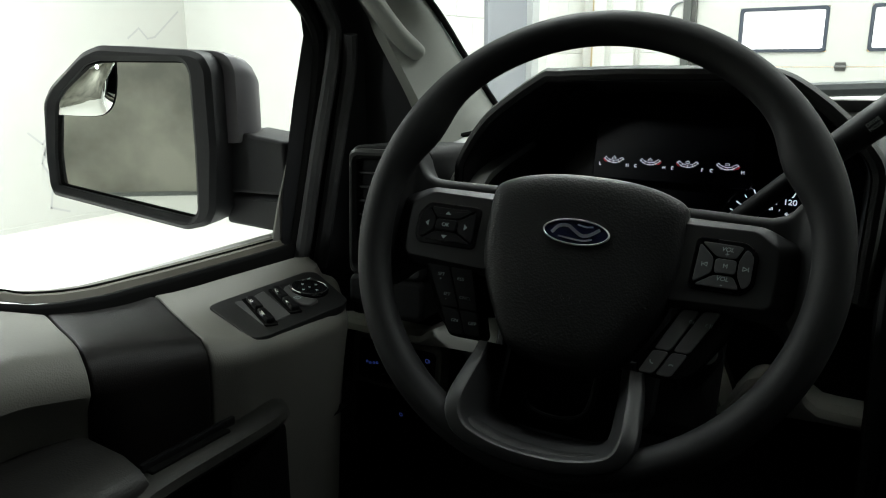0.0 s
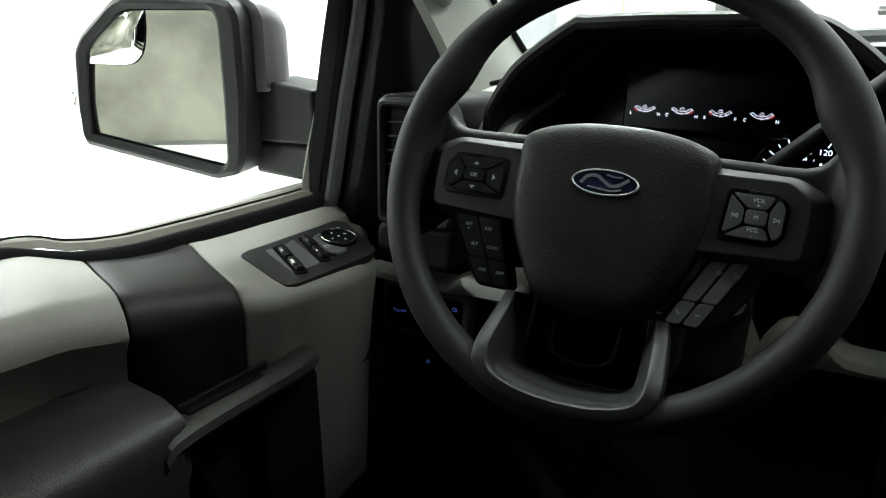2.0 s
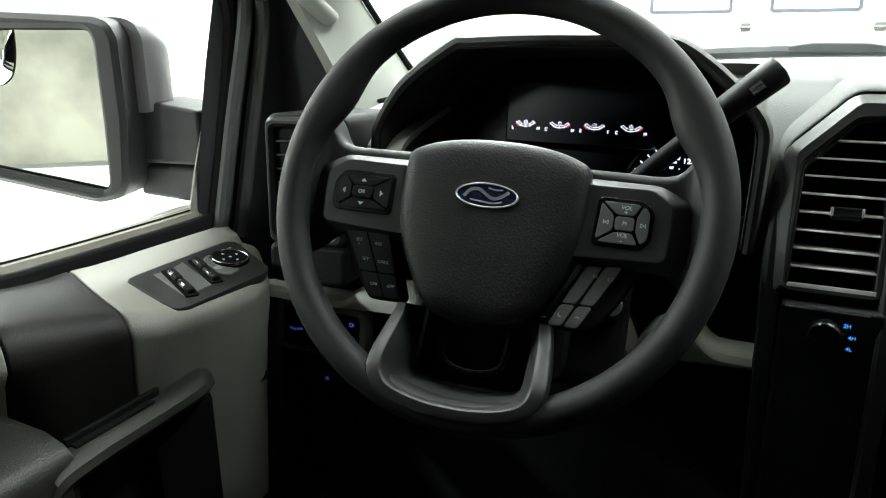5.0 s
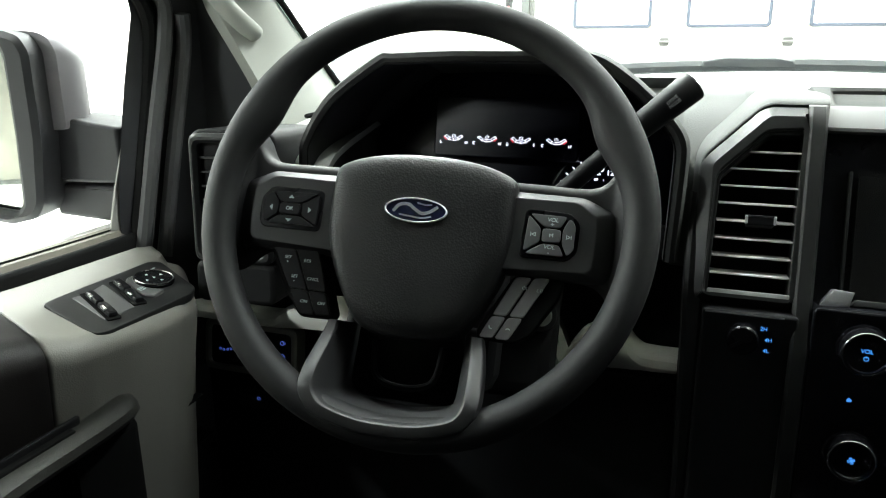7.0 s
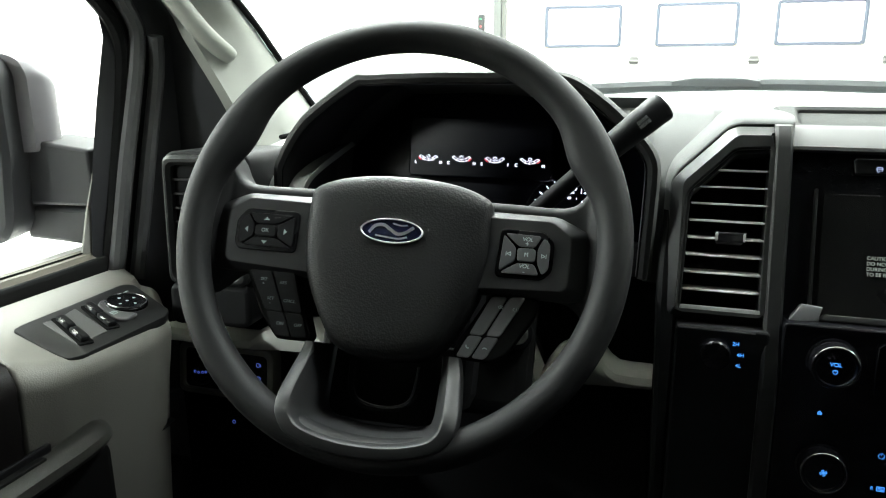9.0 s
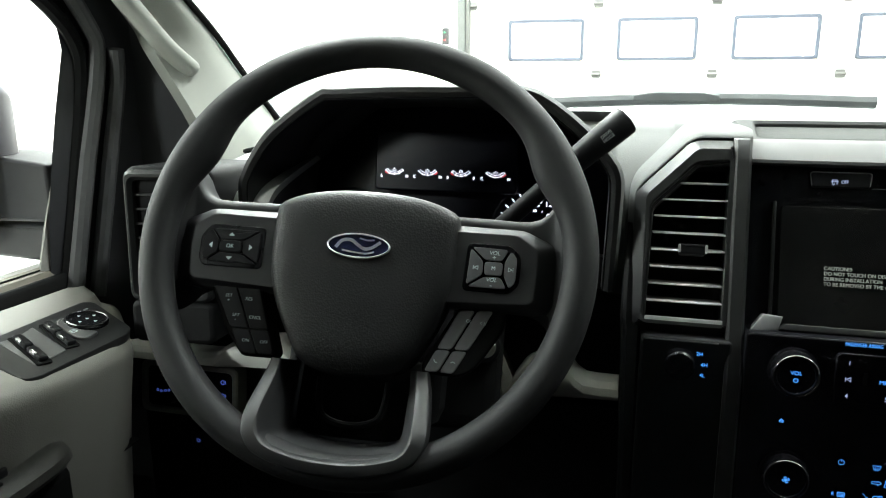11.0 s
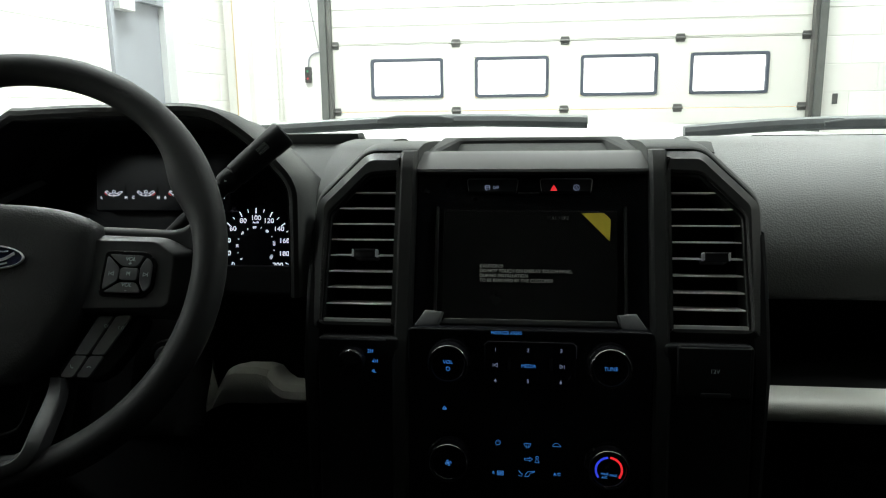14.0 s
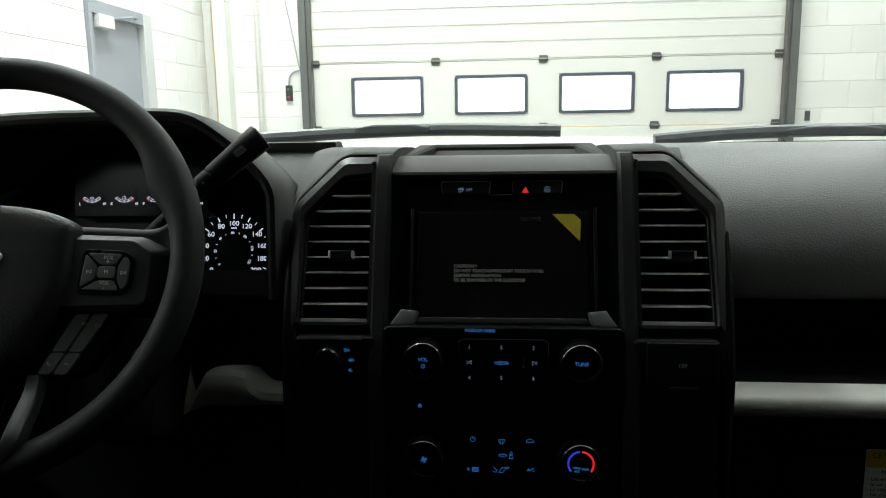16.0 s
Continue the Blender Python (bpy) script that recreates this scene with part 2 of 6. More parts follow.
def tube(path, radius, bm=None, sides=12, cap=True, flat=1.0):
    """A tube along a path; radius may be a list."""
    bm = bm or bmesh.new()
    path = [Vector(p) for p in path]
    n = len(path)
    rad = radius if isinstance(radius, (list, tuple)) else [radius] * n
    loops = []
    side = None
    for i, p in enumerate(path):
        d = (path[min(i + 1, n - 1)] - path[max(i - 1, 0)]).normalized()
        if side is None:
            side = d.cross(Vector((0, 0, 1)))
            side = side if side.length > 0.1 else Vector((1, 0, 0))
        side = (side - d * side.dot(d)).normalized()
        up = side.cross(d)
        loops.append([bm.verts.new(p + (side * math.cos(a) + up * math.sin(a) * flat) * rad[i]) for a in (2 * math.pi * j / sides for j in range(sides))])
    for a, b in zip(loops, loops[1:]):
        for i in range(sides):
            bm.faces.new((a[i], a[(i + 1) % sides], b[(i + 1) % sides], b[i]))
    if cap:
        bm.faces.new(loops[0][::-1])
        bm.faces.new(loops[-1])
    return bm


def sheet(sections, thick=0.004, bm=None, close=False):
    """A skin over sections (lists of points, equally many), with a back at a distance."""
    bm = bm or bmesh.new()
    loops = [[bm.verts.new(p) for p in sec] for sec in sections]
    fs = []
    for a, b in zip(loops, loops[1:]):
        for i in range(len(a) - 1):
            fs.append(bm.faces.new((a[i], a[i + 1], b[i + 1], b[i])))
    if thick:
        bmesh.ops.recalc_face_normals(bm, faces=bm.faces)
        bmesh.ops.solidify(bm, geom=fs, thickness=thick)
    return bm


def smooth_path(pts, n=6):
    """A Catmull-Rom curve through the points."""
    pts = [Vector(p) for p in pts]
    out = []
    for i in range(len(pts) - 1):
        p0, p1, p2, p3 = pts[max(i - 1, 0)], pts[i], pts[i + 1], pts[min(i + 2, len(pts) - 1)]
        for j in range(n):
            t = j / n
            out.append(0.5 * (2 * p1 + (p2 - p0) * t + (2 * p0 - 5 * p1 + 4 * p2 - p3) * t * t + (3 * p1 - p0 - 3 * p2 + p3) * t ** 3))
    out.append(pts[-1])
    return out


def lathe(m, profile, sides=32, bm=None):
    """A turned body round the z axis of m; profile of (radius, z)."""
    bm = bm or bmesh.new()
    loops = [[bm.verts.new(m @ Vector((r * math.cos(a), r * math.sin(a), z))) for a in (2 * math.pi * i / sides for i in range(sides))] for r, z in profile]
    for a, b in zip(loops, loops[1:]):
        for i in range(sides):
            bm.faces.new((a[i], a[(i + 1) % sides], b[(i + 1) % sides], b[i]))
    bm.faces.new(loops[0][::-1])
    bm.faces.new(loops[-1])
    return bm


def hoop(m, r, z, thick, sides=40):
    """A thin round ring about the z axis of m."""
    return tube([m @ Vector((r * math.cos(a), r * math.sin(a), z)) for a in (2 * math.pi * i / sides for i in range(sides + 1))], thick, sides=6, cap=False)


def text(words, m, size, material, parent, name="lettering", label="", align="CENTER", wide=1.0, depth=0.0002, shear=0.0):
    """Words in the xy plane of m."""
    cu = bpy.data.curves.new(name, "FONT")
    cu.body, cu.size, cu.align_x, cu.align_y, cu.extrude, cu.shear = words, size, align, "CENTER", depth, shear
    tmp = bpy.data.objects.new(name, cu)
    scene.collection.objects.link(tmp)
    bpy.context.view_layer.update()
    me = bpy.data.meshes.new_from_object(tmp)
    bpy.data.objects.remove(tmp)
    me.transform(m @ Matrix.Diagonal((wide, 1, 1, 1)))
    me.materials.clear()
    me.materials.append(material)
    ob = new(name, me)
    if parent is not None:
        ob.parent = parent
        ob.matrix_parent_inverse = parent_matrix(parent).inverted()
    return tagged(ob, label)


def strokes(lines, m, width, material, parent, name="symbol", label="", z=0.0):
    """Line symbols made of flat bars in the xy plane of m."""
    bm = bmesh.new()
    for line in lines:
        for (ax, ay), (bx, by) in zip(line, line[1:]):
            d = Vector((bx - ax, by - ay))
            if d.length < 1e-7:
                continue
            d.normalize()
            nx, ny = -d.y * width / 2, d.x * width / 2
            ex, ey = d.x * width * 0.4, d.y * width * 0.4
            q = [(ax - ex + nx, ay - ey + ny), (ax - ex - nx, ay - ey - ny), (bx + ex - nx, by + ey - ny), (bx + ex + nx, by + ey + ny)]
            lo = [bm.verts.new(m @ Vector((x, y, z))) for x, y in q]
            hi = [bm.verts.new(m @ Vector((x, y, z + 0.0003))) for x, y in q]
            bm.faces.new(hi)
            for i in range(4):
                bm.faces.new((lo[i], lo[(i + 1) % 4], hi[(i + 1) % 4], hi[i]))
    return part(name, bm, material, parent, label, smooth=False)


def arc(cx, cy, r, a0, a1, n=12):
    return [(cx + r * math.cos(radians(a0 + (a1 - a0) * i / n)), cy + r * math.sin(radians(a0 + (a1 - a0) * i / n))) for i in range(n + 1)]


def frame_at(o, x, y):
    """A frame with its origin at o, x along x, y near y; z towards the viewer."""
    x = Vector(x).normalized()
    z = x.cross(Vector(y)).normalized()
    y = z.cross(x)
    m = Matrix.Identity(4)
    for i in range(3):
        m[i][0], m[i][1], m[i][2], m[i][3] = x[i], y[i], z[i], o[i]
    return m


def mirrored(pts):
    return [(-x, y) for x, y in pts][::-1]


def rect(x0, x1, y0, y1):
    return [(x0, y0), (x1, y0), (x1, y1), (x0, y1)]

# ---- garage ----
YW, XL = 6.5, -2.15      # wall with the overhead door; side wall
DX0, DX1 = -1.25, 2.60
CEIL = 4.6


def slab(name, label, x0, x1, y0, y1, z0, z1, material):
    ob = part(name, box(x0, x1, y0, y1, z0, z1), material, None, label, smooth=False)
    return tagged(ob, label, name.split("_")[0], kind="structure")


slab("floor", "pale polished garage floor", -7.3, 5.3, -8.2, 6.9, -0.1, 0.0, FLOOR)
slab("ceiling", "white garage ceiling", -7.3, 5.3, -8.2, 6.9, CEIL, CEIL + 0.1, WALL)
slab("wall_left", "white painted garage wall with a faint mural", -7.3, -7.1, -8.0, 6.7, 0.0, CEIL, WALL)
slab("baseboard", "grey base strip along the garage wall", -7.1, -7.08, -8.0, 6.5, 0.0, 0.05, WALL)
slab("wall_left_rear", "white painted block wall beside the steel door", XL - 0.2, XL, 3.75, 4.72, 0.0, CEIL, WALL)
slab("wall_left_front", "white painted block wall past the steel door", XL - 0.2, XL, 5.52, YW + 0.2, 0.0, CEIL, WALL)
slab("wall_left_header", "white painted wall above the steel door", XL - 0.2, XL, 4.72, 5.52, 2.38, CEIL, WALL)
slab("wall_right", "white painted block garage wall", 5.1, 5.3, -8.0, 6.7, 0.0, CEIL, WALL)
slab("wall_back", "grey-green concrete rear garage wall", -7.3, 5.3, -7.5, -7.3, 0.0, CEIL, OLIVE)
slab("baseboard", "dark base strip along the rear garage wall", -7.1, 5.1, -7.3, -7.27, 0.0, 0.05, DARK_STEEL)
wall_mid = slab("wall_front_middle", "white painted block wall beside the overhead door", -7.1, DX0 - 0.02, YW, YW + 0.2, 0.0, CEIL, WALL)
wall_right = slab("wall_front_right", "white painted block wall beside the overhead door", DX1 + 0.02, 5.1, YW, YW + 0.2, 0.0, CEIL, WALL)
slab("wall_front_header", "white wall above the overhead door", DX0 - 0.02, DX1 + 0.02, YW, YW + 0.2, 3.75, CEIL, WALL)
slab("wall_front_pilaster", "white painted pilaster in the corner", -2.02, -1.915, YW - 0.12, YW, 0.0, CEIL, WALL)
slab("trim", "bare timber strip beside the pilaster", -2.06, -2.025, YW - 0.05, YW, 0.0, 3.4, mat("bare_pine", (0.5, 0.38, 0.2), 0.7, vary=0.2, vary_size=40))

# steel door in the side wall
steel = empty("steel_door", "grey painted steel door with a closer box", "door", at=(XL, 5.1, 0))
part("leaf", box(XL - 0.06, XL - 0.015, 4.76, 5.40, 0.0, 2.30, 0.003), GREY_STEEL, steel)
part("frame", box(XL - 0.08, XL + 0.03, 5.40, 5.52, 0.0, 2.38, 0.004), mat("pale_grey_door_frame", (0.42, 0.43, 0.43), 0.5, vary=0.06), steel)
part("frame", box(XL - 0.08, XL + 0.03, 4.72, 5.40, 2.30, 2.38, 0.004), GREY_STEEL, steel)
part("frame", box(XL - 0.08, XL + 0.03, 4.72, 4.76, 0.0, 2.30, 0.004), GREY_STEEL, steel)
part("closer", box(XL - 0.015, XL + 0.05, 4.80, 4.98, 2.22, 2.30, 0.004), mat("pale_closer_cover", (0.55, 0.55, 0.55), 0.45), steel)
part("closer_arm", tube([(XL + 0.02, 4.95, 2.28), (XL + 0.1, 5.12, 2.315), (XL + 0.03, 5.3, 2.33)], 0.008, sides=8), GREY_STEEL, steel)

# pull chain and control box by the overhead door
chain = empty("door_chain", "steel hand chain hanging beside the overhead door", "chain", at=(-1.655, YW - 0.1, 0.0))
bm = bmesh.new()
for side in (-0.018, 0.018):
    for i in range(184):
        z = 0.02 + i * 0.025
        a = 0 if i % 2 else math.pi / 2
        ring = [(-1.655 + side + 0.009 * math.cos(b) * math.cos(a), YW - 0.1 + 0.009 * math.cos(b) * math.sin(a), z + 0.017 * math.sin(b)) for b in (2 * math.pi * k / 6 for k in range(7))]
        tube(ring, 0.003, bm, 4, cap=False)
part("links", bm, mat("dull_chain_steel", (0.5, 0.49, 0.45), 0.4, metal=0.5), chain)
ctrl = empty("door_control_box", "black push-button box hanging on grey conduit", "control box", at=(-1.42, YW - 0.03, 1.86))
part("box", box(-1.455, -1.405, YW - 0.05, YW - 0.003, 1.80, 1.93, 0.006), mat("black_control_box", (0.03, 0.03, 0.03), 0.5), ctrl)
for z, c in ((1.895, "green"), (1.865, "black"), (1.835, "red")):
    part("button", lathe(frame_at((-1.43, YW - 0.05, z), (1, 0, 0), (0, 0, 1)), [(0.008, -0.002), (0.008, 0.006), (0.006, 0.008)], 12), mat(c + "_push_button", {"green": (0.02, 0.25, 0.1), "black": (0.02, 0.02, 0.02), "red": (0.5, 0.03, 0.03)}[c], 0.4), ctrl)
part("conduit", tube(smooth_path([(-1.43, YW - 0.02, 1.93), (-1.42, YW - 0.02, 2.0), (-1.38, YW - 0.02, 2.04), (-1.33, YW - 0.02, 2.05)], 4), 0.007, sides=8), GREY_STEEL, ctrl)
part("cord", tube([(-1.33, YW - 0.02, 2.05), (-1.40, YW - 0.02, 2.45), (-1.5, YW - 0.03, 3.0)], 0.005, sides=6), mat("grey_cord", (0.3, 0.3, 0.3), 0.6), ctrl)
outlet = empty("wall_outlet", "dark electrical outlet on the white wall", "outlet", at=(2.78, YW, 1.6))
part("plate", box(2.76, 2.80, YW - 0.012, YW - 0.001, 1.57, 1.65, 0.003), mat("dark_outlet", (0.06, 0.06, 0.06), 0.5), outlet)

# overhead door
overhead = empty("overhead_door", "white sectional overhead garage door with four framed windows", "garage door", at=(0.7, YW, 0))
WX = [(-0.908, -0.298), (-0.035, 0.568), (0.824, 1.433), (1.683, 2.286)]
SECTION = [(0.0, 0.52), (0.52, 1.03), (1.03, 1.555), (1.555, 2.10), (2.10, 2.65), (2.65, 3.2), (3.2, 3.75)]
YD = YW + 0.03
W0Z, W1Z = 1.660, 1.985
for z0, z1 in SECTION:
    bm = bmesh.new()
    if z0 == 1.555:
        xs = [DX0] + [v for w in WX for v in w] + [DX1]
        for i in range(0, len(xs), 2):
            box(xs[i], xs[i + 1], YD, YD + 0.05, z0, z1 - 0.004, bm=bm)
        for a, b in WX:
            box(a, b, YD, YD + 0.05, z0, W0Z, bm=bm)
            box(a, b, YD, YD + 0.05, W1Z, z1 - 0.004, bm=bm)
    else:
        box(DX0, DX1, YD, YD + 0.05, z0, z1 - 0.004, bm=bm)
        for k in range(4):
            zz = z0 + (z1 - z0) * (k + 0.5) / 4
            box(DX0 + 0.02, DX1 - 0.02, YD - 0.006, YD - 0.0005, zz - 0.058, zz + 0.058, 0.003, bm=bm, segments=1)
    part("section", bm, DOORSKIN, overhead, smooth=False)
part("backing", box(DX0, DX1, YD + 0.051, YD + 0.056, 0, 1.55), GREY_STEEL, overhead, smooth=False)
WFRAME = mat("dark_window_gasket", (0.05, 0.06, 0.08), 0.5)
for a, b in WX:
    o = rounded(rect(a, b, W0Z, W1Z), 0.03)
    i = rounded(rect(a + 0.025, b - 0.025, W0Z + 0.025, W1Z - 0.025), 0.015)
    fm = frame_at((0, YD, 0), (1, 0, 0), (0, 0, 1))
    fr = part("window_frame", ring_plate(fm, o, i, -0.05, 0.012, 0.003), WFRAME, overhead)
    part("pane", box(a + 0.015, b - 0.015, YD + 0.02, YD + 0.025, W0Z + 0.015, W1Z - 0.015), DAY, fr, "frosted pane bright with daylight")
HINGE = mat("galvanised_hinge", (0.11, 0.11, 0.105), 0.4, metal=0.5, vary=0.2)
for z in (1.555, 2.10, 2.65):
    for x in (DX0 + 0.04, -0.19, 0.695, 1.597, DX1 - 0.05):
        bm = box(x - 0.035, x + 0.035, YD - 0.012, YD, z - 0.032, z + 0.032, 0.004)
        tube([(x - 0.04, YD - 0.016, z), (x + 0.04, YD - 0.016, z)], 0.011, bm, 8)
        part("hinge", bm, HINGE, overhead)
for x in (DX0 - 0.035, DX1 + 0.035):
    bm = box(x - 0.03, x + 0.03, YW - 0.07, YW - 0.005, 0.0, 4.2, 0.004)
    part("track", bm, DARK_STEEL, overhead, "dark steel door track")
    s = 1 if x < 0 else -1
    part("track", box(x + s * 0.045 - 0.014, x + s * 0.045 + 0.014, YW - 0.05, YW + 0.02, 0.0, 4.2, 0.003), HINGE, overhead, "galvanised inner door track")

# faint outlines of a mural on the side wall
mural = empty("wall_mural", "faint grey outline drawing on the white side wall", "mural", at=(-7.1, 5.2, 0.6))
MU = frame_at((-7.099, 0, 0), (0, 1, 0), (0, 0, 1))
FAINT = mat("faint_grey_line", (0.5, 0.5, 0.5), 0.7)
for line in ([(4.45, 0.95), (4.58, 0.83), (4.69, 0.95), (4.55, 0.64), (4.64, 0.45), (4.58, 0.18), (4.77, 0.11)], [(5.7, 1.88), (5.85, 1.99), (5.95, 1.88), (6.05, 1.9), (6.4, 2.19)], [(4.83, 0.33), (4.58, 0.73), (4.74, 1.1)]):
    strokes([line], MU, 0.02, FAINT, mural, "outline")

# ---- truck cab: coordinates from the steering wheel's middle line ----
# The shell behind the view is unseen, added to shape light in the cab.
slab("wall_cab_roof", "unseen cab roof, darkened to cut bounce light", -0.5, 1.42, -0.9, 0.75, 1.98, 2.0, LINER)
slab("wall_cab_rear", "dark rear wall of the truck cab below its window", -0.5, 1.42, -0.95, -0.9, 0.62, 1.42, BLACK)
slab("wall_cab_rear_top", "dark rear header above the rear window", -0.5, 1.42, -0.95, -0.9, 1.90, 2.0, BLACK)
slab("wall_cab_rear_left", "dark rear corner of the truck cab", -0.5, -0.25, -0.95, -0.9, 1.42, 1.90, BLACK)
slab("wall_cab_rear_right", "dark rear corner of the truck cab", 1.15, 1.42, -0.95, -0.9, 1.42, 1.90, BLACK)
slab("wall_cab_far_side", "dark passenger side of the truck cab", 1.40, 1.45, -0.9, 1.62, 0.62, 1.36, BLACK)
slab("wall_cab_far_pillar", "dark rear passenger quarter of the truck cab", 1.40, 1.45, -0.9, 0.1, 1.36, 2.0, BLACK)
# Reaches forward to keep rear-left light off the wheel.
slab("wall_cab_near_quarter", "unseen rear driver quarter, extended to block light", -0.5, -0.47, -0.9, 0.12, 1.3, 2.0, BLACK)
slab("wall_cab_far_header", "dark passenger window header of the truck cab", 1.40, 1.45, 0.1, 1.1, 1.88, 2.0, BLACK)
# Both panes are opaque and out of view, added as light blockers.
slab("window_2", "unseen opaque pane blocking passenger side light", 1.42, 1.425, 0.1, 1.1, 1.36, 1.88, GLOSS)
slab("window_1", "unseen opaque pane blocking light from the rear", -0.25, 1.15, -0.93, -0.92, 1.42, 1.90, GLOSS)
slab("wall_cab_kick", "black kick panel below the door pillar", -0.5, -0.47, 1.0, 1.74, 0.62, 1.36, BLACK)
slab("floor_cab", "black carpet on the truck cab floor", -0.5, 1.45, -0.9, 1.7, 0.62, 0.65, BLACK)
slab("wall_firewall", "black bulkhead under the dashboard", -0.5, 1.45, 1.7, 1.74, 0.62, 1.5, DEEP)

hood = empty("truck_hood", "white painted truck hood beyond the windshield", "hood", at=(0.45, 2.4, 1.5))
secs = []
for y, z in ((1.63, 1.505), (1.86, 1.535), (2.1, 1.55), (2.6, 1.545), (3.0, 1.51), (3.15, 1.44), (3.2, 1.2)):
    secs.append([(x, y, z - 0.05 * abs((x - 0.45) / 0.9) ** 3) for x in (-0.45, -0.2, 0.05, 0.25, 0.45, 0.65, 0.85, 1.1, 1.35)])
part("hood_panel", sheet(secs, 0.01), PAINT, hood)

body = empty("truck_body_side", "white painted truck cab side with dark rear window", "truck body", at=(-0.52, -1.5, 0.7))
part("panel", box(-0.56, -0.53, -3.6, 0.0, 0.6, 1.40, 0.008), PAINT, body)
part("cab_upper", box(-0.54, -0.51, -0.9, -0.05, 1.40, 1.95, 0.008), PAINT, body)
part("window", box(-0.545, -0.541, -0.8, -0.15, 1.45, 1.83, 0.001), GLOSS, body, "dark rear side window")
part("handle", box(-0.59, -0.562, -0.2, -0.02, 1.22, 1.26, 0.01), BLACK, body)

# windshield
shield = empty("windshield", "clear raked windshield glass", "windshield", at=(0.45, 1.5, 1.6))
secs = []
for y, z, w in ((1.505, 1.525, 0.98), (1.45, 1.575, 0.97), (1.3, 1.68, 0.95), (1.05, 1.83, 0.92), (0.76, 1.985, 0.88)):
    secs.append([(0.45 + w * k / 8, y - 0.16 * (k / 8) ** 4 * (1.8 - z) / 0.25, z) for k in range(-8, 9)])
gl = part("pane", sheet(secs, 0.0), CLEAR, shield)
gl.visible_shadow = False

# ---- dashboard ----
dash = empty("dashboard", "charcoal moulded truck dashboard with grained top", "dashboard", at=(0.45, 1.2, 1.25))
TOPZ = 1.553


def dash_profile(y_edge, roll=1.0):
    pts = [(1.51, TOPZ - 0.035), (1.465, TOPZ - 0.008), (1.40, TOPZ + 0.002), (max(1.28, y_edge + 0.17), TOPZ + 0.001), (y_edge + 0.13, TOPZ - 0.008), (y_edge + 0.08, TOPZ - 0.028), (y_edge + 0.035, TOPZ - 0.062), (y_edge + 0.008, TOPZ - 0.105), (y_edge, TOPZ - 0.145), (y_edge + 0.006, TOPZ - 0.175), (y_edge + 0.05, TOPZ - 0.187)]
    return [(p.x, p.y) for p in smooth_path([(a, b, 0) for a, b in pts], 5)]


secs = [[(x, y, z) for y, z in dash_profile(1.175 + 0.06 * max(0, (x - 0.95)) ** 2)] for x in np.linspace(0.66, 1.39, 16)]
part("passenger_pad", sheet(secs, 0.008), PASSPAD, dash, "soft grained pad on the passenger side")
for xs, edge in ((np.linspace(-0.2, 0.195, 6), 1.25), (np.linspace(0.195, 0.26, 4), 1.12)):
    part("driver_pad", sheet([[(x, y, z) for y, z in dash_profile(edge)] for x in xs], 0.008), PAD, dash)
# Charcoal dash skin made paler here: window light put into the colour.
SIDEPAD = mat("lit_dash_end_skin", (0.33, 0.335, 0.32), 0.5, grain=0.4, grain_size=1.4, vary=0.1, kind="cells", spec=0.35)
left = smooth_path([(1.48, 1.535, 0), (1.40, 1.541, 0), (1.33, 1.536, 0), (1.25, 1.522, 0), (1.17, 1.507, 0), (1.115, 1.496, 0), (1.08, 1.485, 0), (1.063, 1.47, 0), (1.058, 1.445, 0), (1.065, 1.39, 0)], 5)
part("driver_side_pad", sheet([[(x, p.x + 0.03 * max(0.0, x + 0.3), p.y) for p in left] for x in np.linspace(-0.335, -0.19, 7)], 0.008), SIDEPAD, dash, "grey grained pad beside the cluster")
part("pad_seam", tube(smooth_path([(-0.20, 1.30, 1.535), (-0.265, 1.24, 1.523), (-0.31, 1.18, 1.512), (-0.318, 1.15, 1.506), (-0.305, 1.11, 1.497), (-0.285, 1.08, 1.487), (-0.27, 1.065, 1.474)], 5), 0.0035, sides=6), DEEP, dash)
part("rear_pad", sheet([[(x, y, z) for y, z in ((1.515, 1.515), (1.465, 1.543), (1.40, 1.551), (1.30, 1.5515), (1.28, 1.54))] for x in np.linspace(0.2, 0.68, 7)], 0.006), PAD, dash)
part("seam", box(0.75, 1.38, 1.372, 1.375, 1.552, 1.5565), DEEP, dash)
prof = smooth_path([(1.12, 1.2925, 0), (1.098, 1.2915, 0), (1.083, 1.287, 0), (1.078, 1.276, 0), (1.084, 1.266, 0), (1.12, 1.262, 0)], 4)
part("trim_band", sheet([[(x, p.x, p.y) for p in prof] for x in np.linspace(0.695, 1.38, 7)], 0.006), DASHTRIM, dash, "warm grey grained trim band")
part("lower_panel", box(0.695, 1.38, 1.10, 1.12, 0.95, 1.262, 0.004), BLACK, dash)
# Recess and shelf under the pad are blackened to stand for shade.
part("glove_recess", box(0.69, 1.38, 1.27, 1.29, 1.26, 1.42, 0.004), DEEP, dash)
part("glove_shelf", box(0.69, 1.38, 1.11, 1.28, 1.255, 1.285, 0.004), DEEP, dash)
part("glove_box_lid", box(0.76, 1.34, 1.092, 1.10, 1.02, 1.218, 0.006), BLACK, dash)
# Knee panel coloured near black as shade behind the wheel.
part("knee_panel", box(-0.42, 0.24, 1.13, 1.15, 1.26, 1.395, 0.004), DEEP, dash)
